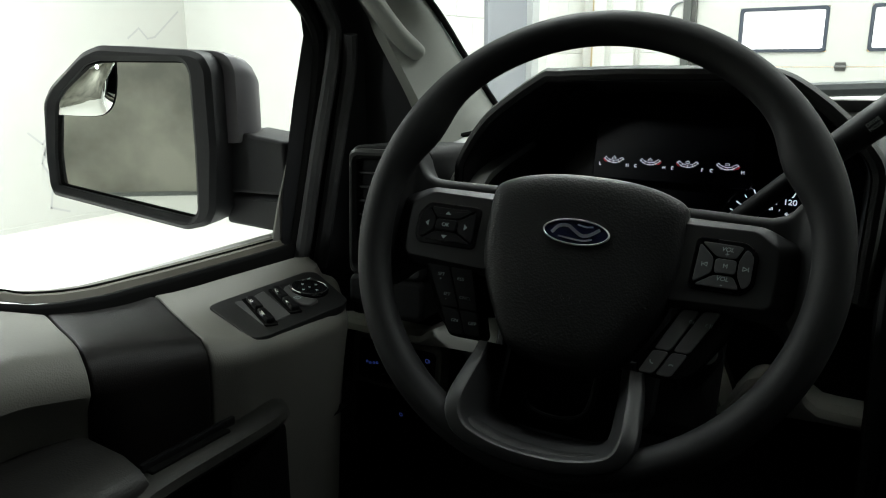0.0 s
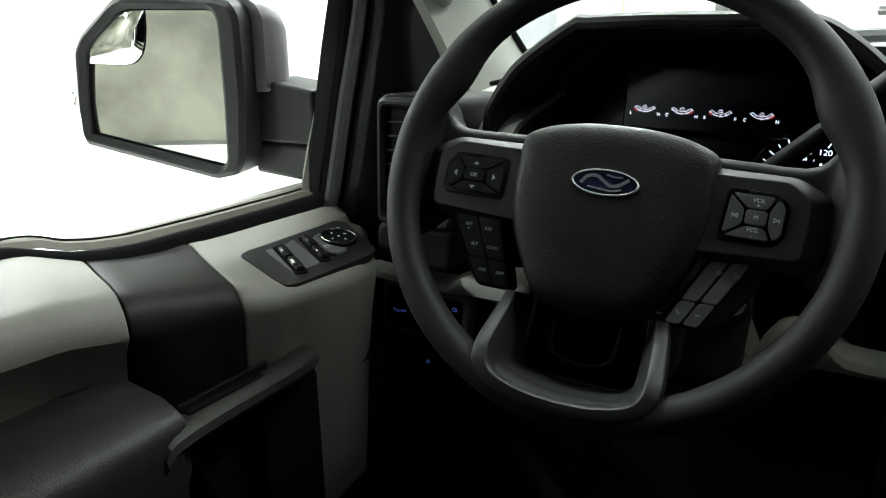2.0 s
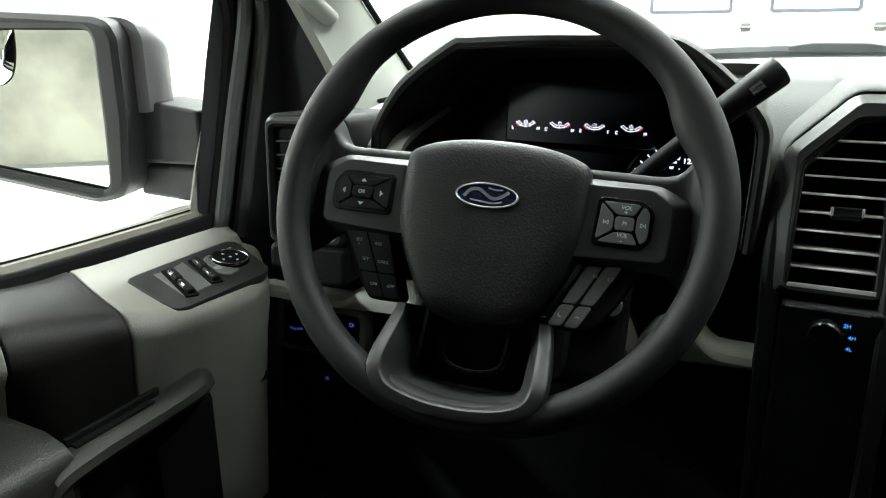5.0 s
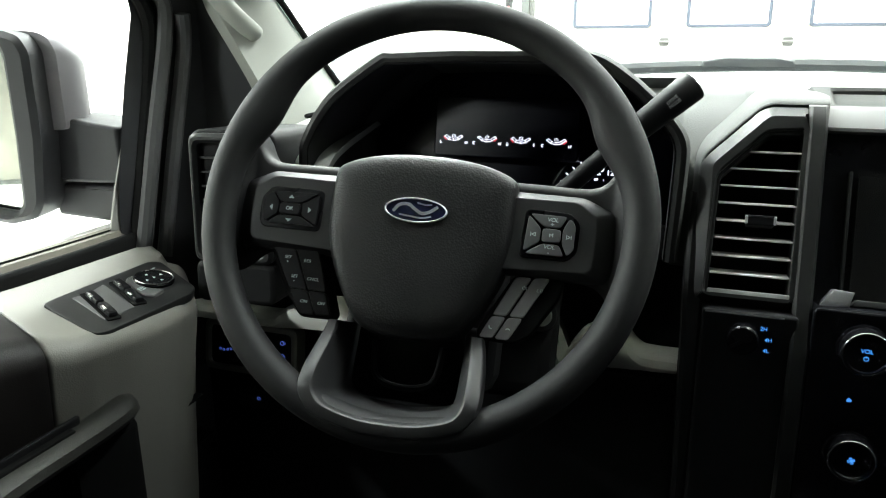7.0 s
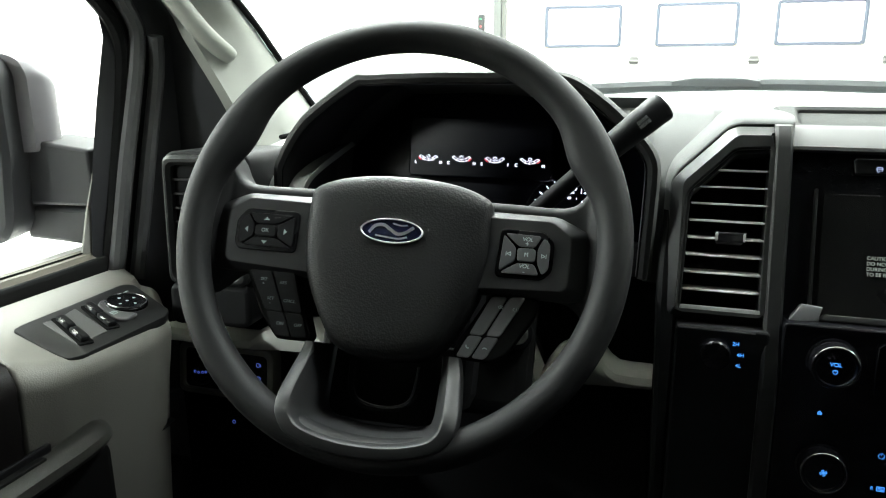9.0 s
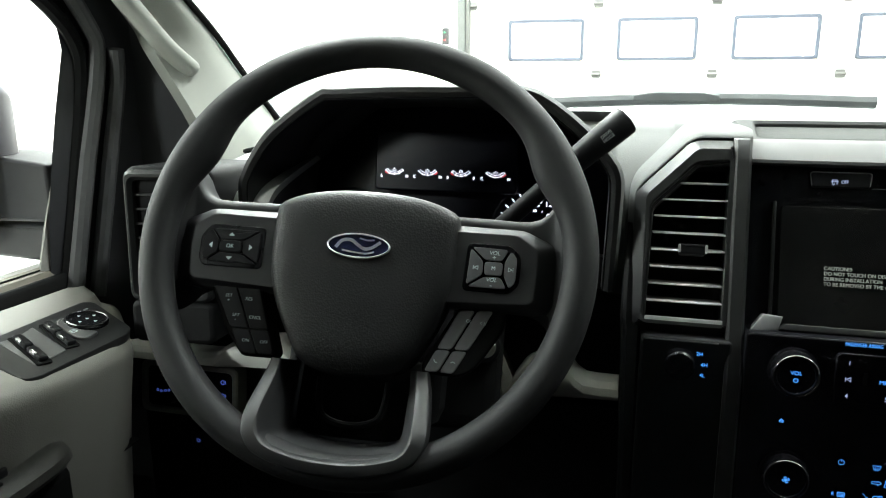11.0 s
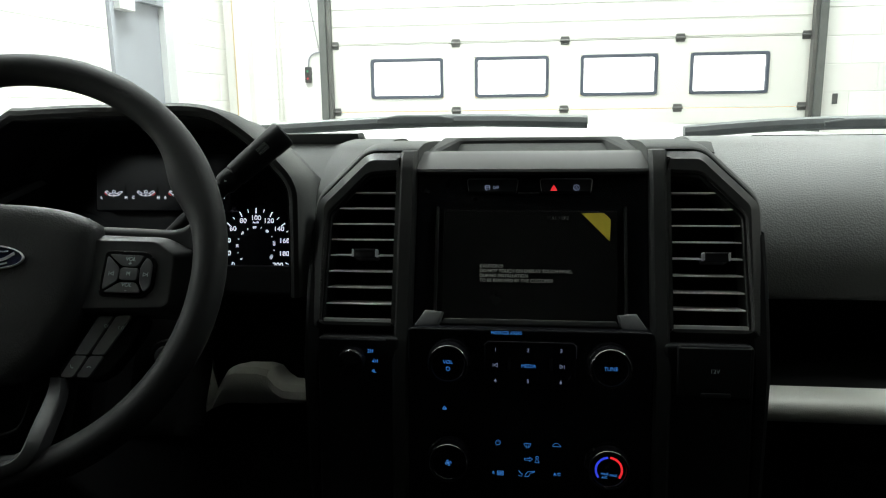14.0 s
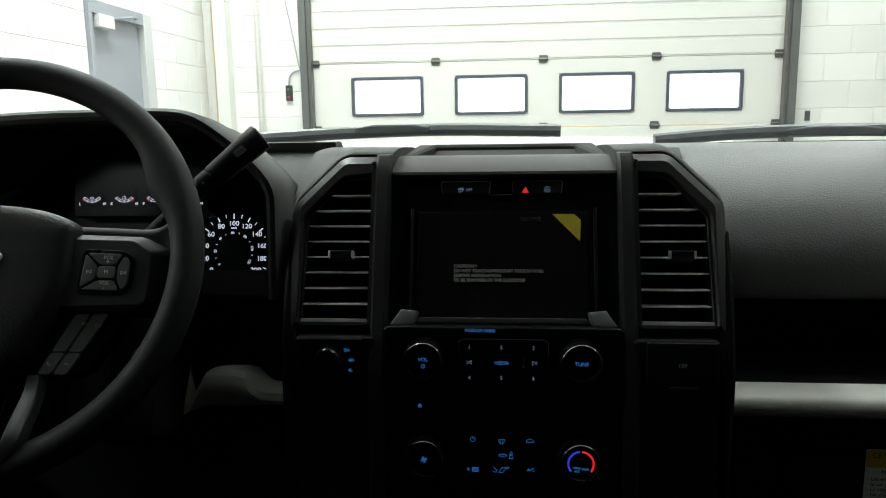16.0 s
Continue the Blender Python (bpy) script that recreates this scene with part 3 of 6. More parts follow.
# knee trim in warm grey, brightened for window light, rising over the steering column
COVER = [(-0.42, 1.289, 1.262), (-0.30, 1.289, 1.262), (-0.272, 1.291, 1.262), (-0.257, 1.302, 1.264), (-0.235, 1.314, 1.266), (-0.19, 1.319, 1.268), (-0.17, 1.30, 1.268), (-0.16, 1.284, 1.262), (0.085, 1.284, 1.262), (0.094, 1.29, 1.266), (0.103, 1.306, 1.27), (0.113, 1.321, 1.272), (0.121, 1.3245, 1.272), (0.148, 1.325, 1.272), (0.160, 1.322, 1.273), (0.168, 1.312, 1.273), (0.177, 1.306, 1.274), (0.19, 1.305, 1.274), (0.214, 1.305, 1.275)]
secs = []
for x, top, low in COVER:
    secs.append([(x, 1.112, top - 0.019), (x, 1.095, top - 0.0145), (x, 1.078, top - 0.0095), (x, 1.065, top - 0.0085), (x, 1.057, top - 0.0135), (x, 1.054, top - 0.021), (x, 1.055, (top + low) / 2 - 0.008), (x, 1.062, low + 0.002), (x, 1.09, low - 0.006)])
part("column_trim", sheet(secs, 0.004), DRIVETRIM, dash, "warm grey knee trim rising over the column")
part("lower_panel", box(-0.4, 0.218, 1.08, 1.10, 0.95, 1.262, 0.004), BLACK, dash)

# headlamp switch panel
lights = empty("light_switch_panel", "black headlamp switch panel with blue icons", "switch panel", at=(-0.31, 1.06, 1.2))
LP = frame_at((-0.308, 1.057, 1.236), (1, 0, 0), (0, 0.15, 1))
part("bezel", ring_plate(LP, rounded(rect(-0.072, 0.066, -0.038, 0.03), 0.012), rounded(rect(-0.064, 0.058, -0.03, 0.022), 0.008), -0.02, 0.003, 0.002), GREIGE, lights, "warm grey surround")
part("plate", prism(LP, rect(-0.066, 0.06, -0.032, 0.024), -0.02, -0.002), GLOSS, lights)
kf = LP @ Matrix.Translation((-0.03, -0.004, 0))
k = part("knob", lathe(kf, [(0.02, -0.002), (0.019, 0.01), (0.017, 0.014), (0.015, 0.015)]), GLOSS, lights)
part("chrome_ring", lathe(kf, [(0.0205, -0.001), (0.0205, 0.003), (0.019, 0.004)]), CHROME, k)
for dx, dy in ((-0.008, 0.0), (-0.003, -0.001), (0.003, 0.0), (0.008, 0.001)):
    strokes([arc(dx, dy, 0.0015, 0, 360, 6)], kf @ Matrix.Translation((0, 0, 0.0152)), 0.0006, DIMBLUE, k, "icon")
for dy in (0.009, -0.008):
    strokes([arc(0.043, dy, 0.0025, 60, 300, 6), [(0.045, dy + 0.002), (0.045, dy - 0.002)], [(0.047, dy + 0.0015), (0.047, dy - 0.0015)]], LP, 0.0009, DIMBLUE, lights, "icon", z=-0.0018)
brake = empty("parking_brake_release", "black lever with a small blue brake mark", "brake release", at=(-0.3, 1.06, 1.1))
part("lever", box(-0.335, -0.265, 1.05, 1.08, 1.147, 1.18, 0.008), BLACK, brake)
strokes([arc(-0.3, 1.166, 0.0022, 0, 360, 10)], frame_at((0, 1.0495, 0), (1, 0, 0), (0, 0, 1)), 0.0006, DIMBLUE, brake, "icon")

# side air vent next to the door
svent = empty("side_air_vent", "dark framed side air vent beside the door", "air vent", at=(-0.3, 1.0, 1.35))
SVF = frame_at((-0.295, 1.0, 1.44), (1, 0.1, 0.0), (0.2, 0.08, 1))
SO = rounded(rect(-0.038, 0.062, -0.072, 0.077), 0.012)
SI = rounded(rect(-0.028, 0.05, -0.062, 0.066), 0.006)
part("frame", ring_plate(SVF, SO, SI, -0.05, 0.0, 0.004), FRAME, svent)
part("housing", prism(SVF, inset(SO, -0.004), -0.14, -0.012, 0.004), BLACK, svent)
part("backing", prism(SVF, inset(SI, -0.001), -0.05, -0.035), DEEP, svent)
for i in range(7):
    part("slat", box(-0.03, 0.05, -0.0012, 0.0012, -0.03, -0.008, 0.0005, m=SVF @ Matrix.Translation((0, -0.05 + i * 0.0165, 0))), SATIN, svent)
part("lower_box", prism(SVF, rounded(rect(-0.04, 0.062, -0.122, -0.072), 0.012), -0.12, -0.004, 0.006), BLACK, svent)

# ---- centre stack ----
SX = 0.450
UPF = frame_at((SX, 1.03, 1.38), (1, 0, 0), (0, 0.36, 1))
LOF = frame_at((SX, 1.012, 1.35), (1, 0, 0), (0, 0.08, 1))
UZ = 1 / math.cos(math.atan(0.36))
stack = empty("centre_stack", "gloss black centre stack with radio and climate controls", "console", at=(SX, 1.05, 1.2))


def up(z):
    return (z - 1.38) * UZ


def upm(x, z, h=0.0):
    return UPF @ Matrix.Translation((x - SX, up(z), h))


def lom(x, z, h=0.0):
    return LOF @ Matrix.Translation((x - SX, z - 1.35, h))


part("screen_surround", prism(UPF, rect(-0.122, 0.122, up(1.372), up(1.542)), -0.06, -0.014, 0.002, 0.004), GLOSS, stack)
part("radio_panel", prism(LOF, rect(-0.122, 0.122, -0.16, 0.033), -0.05, 0.0, 0.002, 0.006), GLOSS, stack)
part("core", box(SX - 0.2, SX + 0.2, 1.13, 1.5, 0.7, 1.5), DEEP, stack)
# vertical bars that run from the brow down to the floor
for s in (-1, 1):
    path = [(1.112, 1.5555), (1.100, 1.5545), (1.0925, 1.548), (1.0855, 1.534), (1.058, 1.46), (1.03, 1.38), (1.012, 1.34), (1.0, 1.2), (0.99, 1.05), (0.985, 0.9)]
    secs = []
    for y, z in path:
        w0, w1 = 0.1215, 0.1385
        secs.append([(SX + s * w0, y + 0.045, z), (SX + s * w0, y + 0.003, z), (SX + s * (w0 + 0.003), y - 0.0035, z), (SX + s * (w1 - 0.003), y - 0.0045, z), (SX + s * w1, y - 0.001, z), (SX + s * w1, y + 0.045, z)])
    part("side_bar", sheet(secs, 0.0), VENTSKIN, stack)
# panels under the vents
for s in (-1, 1):
    part("side_panel", prism(LOF, rect(min(s * 0.132, s * 0.217), max(s * 0.132, s * 0.217), -0.4, 0.021), -0.05, -0.003, 0.003, 0.006), BLACK, stack)
    secs = []
    for y, z, w in ((1.075, 1.47, 0.238), (1.052, 1.42, 0.2385), (1.036, 1.38, 0.238), (1.018, 1.34, 0.236), (1.006, 1.2, 0.232), (0.996, 1.05, 0.23), (0.99, 0.9, 0.229)):
        secs.append([(SX + q * s, y + d, z) for q, d in ((0.2175, 0.03), (0.2175, 0.004), (0.220, 0.0), (w - 0.006, 0.0), (w - 0.002, 0.003), (w, 0.012), (w + 0.002, 0.12))])
    part("flank", sheet(secs, 0.0), BLACK, stack)
part("brow_trim", sheet([[(SX + x, y - 0.003 * (1 - (x / 0.12) ** 2), z) for y, z in ((1.150, 1.5515), (1.132, 1.551), (1.122, 1.549), (1.101, 1.5415), (1.091, 1.536), (1.09, 1.533), (1.105, 1.527))] for x in np.linspace(-0.1212, 0.1212, 9)], 0.0), SILVER, stack, "satin grey brow above the display")
TF = frame_at((SX, 1.21, 1.5545), (1, 0, 0), (0, 1, 0.045))
part("tray_rim", ring_plate(TF, rounded(rect(-0.12, 0.12, -0.07, 0.11), 0.01), rounded([(-0.108, -0.06), (0.108, -0.06), (0.095, 0.092), (-0.095, 0.092)], 0.01), -0.03, 0.0, 0.003), TOPSKIN, stack, "charcoal tray on top of the dash")
part("tray_floor", prism(TF, rect(-0.112, 0.112, -0.064, 0.096), -0.03, -0.022), BLACK, stack)
bm = bmesh.new()
for i in range(26):
    box(-0.085 + i * 0.0068, -0.085 + i * 0.0068 + 0.0025, -0.04, 0.075, -0.0221, -0.0195, bm=bm, m=TF)
for j in range(12):
    box(-0.087, 0.087, -0.038 + j * 0.0095, -0.0355 + j * 0.0095, -0.0221, -0.0197, bm=bm, m=TF)
part("tray_mat", bm, RUBBER, stack, "ribbed rubber mat", smooth=False)
part("display", prism(UPF, rect(-0.0915, 0.0895, up(1.386), up(1.4965)), -0.02, -0.011, 0.0008, 0.003), SCREEN, stack, "unlit display under protective film")
for s in (-1, 1):
    part("display_pillar", box(s * 0.098 - 0.0015, s * 0.098 + 0.0015, up(1.39), up(1.50), -0.016, -0.008, 0.0008, m=UPF), FRAME, stack)
for s in (-1, 1):
    pts = [(s * 0.119, up(1.378)), (s * 0.0925, up(1.3806)), (s * 0.0885, up(1.394)), (s * 0.106, up(1.3957))]
    part("bracket", prism(UPF, pts if s < 0 else pts[::-1], -0.02, 0.004, 0.002), BUTTON, stack)
pts = [(-0.091, up(1.3825)), (0.091, up(1.3825)), (0.086, up(1.388)), (-0.086, up(1.388))]
part("display_ledge", prism(UPF, pts, -0.02, 0.002, 0.001), SATIN, stack)


DARKCHROME = mat("dark_chrome", (0.35, 0.35, 0.35), 0.15, metal=1.0)


def knob(cx, cz, r=0.0205):
    kf = lom(cx, cz)
    k = part("knob", lathe(kf, [(r + 0.002, -0.002), (r + 0.002, 0.003), (r, 0.004), (r - 0.0005, 0.016), (r - 0.001, 0.0178), (r - 0.0035, 0.018), (r - 0.0045, 0.0165), (0.004, 0.0163)]), GLOSS, stack)
    part("ring", hoop(kf, r - 0.0014, 0.0176, 0.0009), DARKCHROME, k, "dark chrome ring")
    return k, lom(cx, cz, 0.0166)


k, m = knob(0.371, 1.35)
text("VOL", m @ Matrix.Translation((0, 0.0025, 0)), 0.0052, BLUE, k)
strokes([arc(0, -0.004, 0.0019, 120, 420), [(0, -0.0035), (0, -0.0018)]], m, 0.0005, BLUE, k)
k, m = knob(0.529, 1.35)
text("TUNE", m, 0.0052, BLUE, k)
k, m = knob(0.371, 1.249)
strokes([[(0, 0), (0.003 * math.cos(a), 0.003 * math.sin(a)), (0.003 * math.cos(a + 0.7), 0.003 * math.sin(a + 0.7)), (0, 0)] for a in (0, 1.57, 3.14, 4.71)], m, 0.0005, BLUE, k, "fan_symbol")
k, m = knob(0.529, 1.249)
strokes([arc(0, 0, 0.0125, 98, 215, 20)], m, 0.002, DEEPBLUE, k, "blue_arc")
strokes([arc(0, 0, 0.0125, 82, -35, 20)], m, 0.002, RED, k, "red_arc")
text("MAX\nA/C", m @ Matrix.Translation((-0.004, -0.006, 0)), 0.0034, BLUE, k)
text("MAX", m @ Matrix.Translation((0.0045, -0.0055, 0)), 0.0034, BLUE, k)
# radio keys
pts = [(0.406, 1.324), (0.497, 1.324), (0.497, 1.368), (0.493, 1.3715), (0.41, 1.3715), (0.406, 1.368)]
pts = [(x - SX, z - 1.35) for x, z in pts]
part("key_block", prism(LOF, pts, -0.004, 0.0035, 0.001), GLOSS, stack)
strokes([[pts[5], pts[4], pts[3], pts[2], (pts[2][0], 0.006)]], LOF, 0.0005, BUTTON, stack, "key_edge", z=0.0034)
for i, wd in enumerate("123"):
    text(wd, lom((0.417, 0.4495, 0.482)[i], 1.363, 0.0037), 0.0054, PALE, stack)
for i, wd in enumerate("456"):
    text(wd, lom((0.417, 0.4495, 0.482)[i], 1.3315, 0.0037), 0.0054, PALE, stack)
text("MEDIA", lom(0.45, 1.347, 0.0037), 0.0051, BLUE, stack)
for cx, s in ((0.417, 1), (0.483, -1)):
    strokes([[(s * -0.0022, 0.002), (s * -0.0022, -0.002)], [(s * 0.0022, 0.002), (s * -0.0012, 0), (s * 0.0022, -0.002), (s * 0.0022, 0.002)]], lom(cx, 1.3475, 0.0037), 0.0004, PALE, stack, "skip_symbol")
for cx in (0.431, 0.472):
    part("key_gap", box(-0.0016, 0.0016, -0.006, 0.006, 0.0036, 0.0042, m=lom(cx, 1.349)), FRAME, stack)
text("PASSENGER AIRBAG", lom(0.428, 1.3795, 0.0007), 0.0048, BLUE, stack, wide=0.72)
strokes([[(-0.0018, -0.0005), (0.0018, -0.0005), (0, 0.0015), (-0.0018, -0.0005)], [(-0.0018, -0.0017), (0.0018, -0.0017)]], lom(0.3655, 1.3005, 0.0004), 0.0007, BLUE, stack, "eject_symbol")
# climate symbols
strokes([arc(0, 0, 0.0025, 120, 420), [(0, 0.0006), (0, 0.0032)]], lom(0.42, 1.266, 0.0004), 0.00038, BLUE, stack, "power_symbol")
strokes([[(-0.0035, 0.0018), (0.0035, 0.0018), (0.0022, -0.0018), (-0.0022, -0.0018), (-0.0035, 0.0018)], [(-0.001, -0.003), (-0.001, 0.0005)], [(0.001, -0.003), (0.001, 0.0005)]], lom(0.4497, 1.2645, 0.0004), 0.00038, BLUE, stack, "defrost_symbol")
strokes([[(-0.004, -0.0012), (0.004, -0.0012), (0.003, 0.0005), (0.001, 0.002), (-0.002, 0.002), (-0.004, 0.0), (-0.004, -0.0012)]], lom(0.479, 1.2655, 0.0004), 0.00038, BLUE, stack, "recirculation_symbol")
strokes([[(-0.008, 0.001), (-0.003, 0.001), (-0.003, 0.0022), (0, 0), (-0.003, -0.0022), (-0.003, -0.001), (-0.008, -0.001), (-0.008, 0.001)], arc(0.0045, 0.0022, 0.0014, 0, 360, 8), [(0.0025, -0.0032), (0.003, -0.0002), (0.006, -0.0002), (0.0065, -0.0032), (0.0025, -0.0032)]], lom(0.455, 1.2498, 0.0004), 0.00038, BLUE, stack, "face_vent_symbol")
text("R", lom(0.4155, 1.2338, 0.0004), 0.0046, BLUE, stack)
strokes([[(-0.003, 0.0022), (0.003, 0.0022), (0.003, -0.0018), (-0.003, -0.0018), (-0.003, 0.0022)], [(-0.002, 0.0008), (0.002, 0.0008)], [(-0.002, -0.0005), (0.002, -0.0005)]], lom(0.4225, 1.2338, 0.0004), 0.0006, BLUE, stack, "rear_defrost_symbol")
strokes([[(-0.008, 0.003), (-0.005, -0.0005), (-0.004, 0.0), (-0.005, -0.003), (-0.008, -0.002)], [(-0.002, -0.003), (0.002, -0.003), (0.004, 0.001), (0.008, 0.0015), (0.008, 0.003), (0.001, 0.002), (-0.002, -0.003)]], lom(0.449, 1.2345, 0.0004), 0.00038, BLUE, stack, "floor_vent_symbol")
text("A/C", lom(0.4797, 1.235, 0.0004), 0.0046, BLUE, stack)
# brow buttons, their lit edges drawn as pale strokes
for x0, x1 in ((0.383, 0.437), (0.460, 0.5145)):
    o = [(x0 - SX, up(1.5285)), (x0 - SX + 0.0015, up(1.5145)), (x1 - SX - 0.0015, up(1.5145)), (x1 - SX, up(1.5285))]
    part("brow_button", prism(UPF, o, -0.02, -0.010, 0.0015, 0.002), BUTTON_DARK, stack)
    strokes([[(o[1][0], o[1][1] + 0.002), (o[0][0], o[0][1] - 0.002), (o[0][0] + 0.002, o[0][1]), (o[3][0] - 0.002, o[3][1]), (o[3][0], o[3][1] - 0.002), (o[2][0], o[2][1] + 0.002)]], UPF, 0.0008, EDGE, stack, "button_edge_glint", z=-0.0103)
strokes([[(-0.003, -0.002), (-0.003, 0.002), (0.001, 0.002), (0.001, -0.002)], [(-0.004, 0.0005), (0.002, 0.0005)], [(-0.002, -0.003), (-0.001, -0.0015)]], upm(0.4055, 1.5195, -0.0098), 0.0007, PALE, stack, "traction_symbol")
text("OFF", upm(0.4135, 1.5195, -0.0098), 0.0046, PALE, stack, wide=0.8)
strokes([[(0.4375 - SX, up(1.5142)), (0.4595 - SX, up(1.5142))]], UPF, 0.0007, BUTTON, stack, "button_edge_glint", z=-0.0103)
bm = bmesh.new()
prism(upm(0.4745, 1.519, -0.0098), [(-0.0038, -0.003), (0.0038, -0.003), (0, 0.0038)], 0, 0.0003, bm=bm)
part("hazard_symbol", bm, RED, stack, "red hazard triangle")
strokes([arc(0, 0, 0.003, 30, 360)], upm(0.498, 1.5195, -0.0098), 0.0006, PALE, stack, "stop_start_symbol")
text("A", upm(0.498, 1.5195, -0.0098), 0.0045, PALE, stack)
# film over the display
for i, wd in enumerate(("CAUTION!!!", "DO NOT TOUCH ON DISPLAY TOUCH PANEL", "DURING INSTALLATION", "TO BE REMOVED BY THE CUSTOMER")):
    text(wd, upm(0.398, 1.4405 - i * 0.00475, -0.0104), 0.0050, TEXTGREY, stack, align="LEFT", wide=0.92)
text("PULL HERE", upm(0.468, 1.489, -0.0108), 0.0058, mat("faint_film_print", (0.06, 0.06, 0.06), 0.5), stack, align="LEFT", wide=0.8)
bm = prism(UPF, [(0.053, up(1.494)), (0.082, up(1.466)), (0.083, up(1.488)), (0.076, up(1.494))], -0.0109, -0.0102)
part("film_tab", bm, YELLOW, stack, "yellow pull tab of the film")
# four-wheel-drive knob
kf = lom(0.2705, 1.347, -0.003)
k = part("drive_knob", lathe(kf, [(0.0145, 0), (0.014, 0.012), (0.0125, 0.014)]), GLOSS, stack)
strokes([[(-0.0115, 0), (0.0115, 0)]], kf @ pose(0, 0, 0.0142, 0, 0, 35), 0.003, BUTTON_DARK, k, "pointer")
for wd, x, z in (("2H", 0.2885, 1.3565), ("4H", 0.2935, 1.346), ("4L", 0.2922, 1.3355)):
    text(wd, lom(x, z, -0.0027), 0.0052, BLUE, stack)
# Light caught by the panel's top edge, drawn as a pale bar.
strokes([[(0.2365 - SX, 0.0185), (0.3045 - SX, 0.0185)]], LOF, 0.0014, EDGE, stack, "panel_edge_glint", z=-0.0025)
# power outlet lid
part("outlet_lid", prism(LOF, rect(0.594 - SX, 0.6625 - SX, -0.03, 0.022), -0.004, 0.002, 0.0015, 0.004), BLACK, stack, "hinged socket lid")
# Painted highlight along the lid's top edge.
strokes([[(0.595 - SX, 0.0195), (0.662 - SX, 0.0195)]], LOF, 0.0014, EDGE, stack, "lid_edge_glint", z=0.0018)
text("12V", lom(0.629, 1.3465, 0.0022), 0.0058, PRINT, stack)
part("finger_grip", box(0.616 - SX, 0.644 - SX, -0.0285, -0.0245, 0.002, 0.005, 0.001, m=LOF), SATIN, stack)

# vents on both sides of the display
VENT = [(-0.217, up(1.381)), (-0.140, up(1.381)), (-0.138, up(1.5335)), (-0.1725, up(1.5315)), (-0.2145, up(1.4905))]


def air_vent(side):
    f = (lambda q: q) if side < 0 else mirrored
    v = empty("air_vent", "black dashboard air vent with thin pale-edged slats", "air vent", "centre vents", at=(SX + side * 0.18, 1.06, 1.38))
    inner = rounded(f(VENT), 0.006, 6)
    surr = rounded(f([(-0.2295, up(1.372)), (-0.131, up(1.372)), (-0.131, up(1.5555)), (-0.1765, up(1.5555)), (-0.2305, up(1.5035))]), 0.010, 6)
    part("frame", ring_plate(UPF, surr, inner, -0.05, 0.002, 0.011, inner_bevel=0.002), VENTSKIN, v)
    lip = rounded(f(inset(VENT, 0.003)), 0.004, 6)
    part("lip", ring_plate(UPF, rounded(f(inset(VENT, -0.001)), 0.006, 6), lip, -0.03, -0.0035, 0.001), FRAME, v)
    part("backing", prism(UPF, f(VENT), -0.055, -0.045), DEEP, v)
    for i in range(8):
        z = 1.4005 + i * 0.0161
        x0, x1 = -0.2135 + 0.0006 * i, -0.1415
        if z > 1.497:
            x0 = -0.209 + (z - 1.497) / (1.534 - 1.497) * 0.036
        if side > 0:
            x0, x1 = -x1, -x0
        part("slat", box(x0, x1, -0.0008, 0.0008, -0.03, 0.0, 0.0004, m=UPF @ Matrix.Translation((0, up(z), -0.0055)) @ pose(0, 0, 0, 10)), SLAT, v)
    # The sill takes the highlight tone to look lit.
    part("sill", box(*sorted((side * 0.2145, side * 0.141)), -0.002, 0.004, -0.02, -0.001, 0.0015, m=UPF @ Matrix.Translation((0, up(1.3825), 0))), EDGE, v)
    tx = -0.1725 if side < 0 else 0.1845
    tm = UPF @ Matrix.Translation((tx, up(1.4495), 0))
    tab = part("tab", box(-0.0125, 0.0125, -0.0045, 0.0045, -0.02, 0.0035, 0.002, m=tm), BUTTON_DARK, v)
    for s in (-1, 1):
        part("chrome_edge", box(s * 0.0125 - 0.0012, s * 0.0125 + 0.0012, -0.003, 0.005, -0.003, 0.0044, 0.0006, m=tm), POLISH, tab)
    part("top_edge", box(-0.0125, 0.0125, 0.0036, 0.0052, -0.003, 0.0042, 0.0004, m=tm), SATIN, tab)
    # grained surround that swells round the frame and runs back towards the windshield
    line = [(-0.1212, 1.5555), (-0.1765, 1.5555), (-0.2305, 1.5035), (-0.2305, 1.37)]
    soft = [(-0.1205, 1.53), line[0]] + rounded(line, 0.012, 6)[7:21] + [line[3]]
    secs = []
    for back, grow in ((0.014, -0.0025), (0.0115, -0.0006), (0.0125, 0.001), (0.017, 0.003), (0.026, 0.005), (0.042, 0.0065), (0.07, 0.0065), (0.14, 0.004), (0.24, -0.002), (0.34, -0.014), (0.40, -0.04)):
        sec = []
        for k, (x, z) in enumerate(soft):
            a, b = Vector(soft[max(k - 1, 0)]), Vector(soft[min(k + 1, len(soft) - 1)])
            d = (b - a).normalized()
            nx, nz = d.y, -d.x
            if k == 0:
                nx, nz = 0.0, 1.0
            px, pz = x + nx * grow, z + nz * grow
            sec.append((SX + (px if side < 0 else -px), 1.03 + 0.36 * (z - 1.38) + back, pz))
        secs.append(sec)
    part("surround", sheet(secs, 0.0), PAD, v, "grained surround")
    return v


for s in (-1, 1):
    air_vent(s)

# ---- instrument cluster ----
cluster = empty("instrument_cluster", "black instrument cluster under an angular hood", "gauge cluster", at=(0.0, 1.15, 1.4))
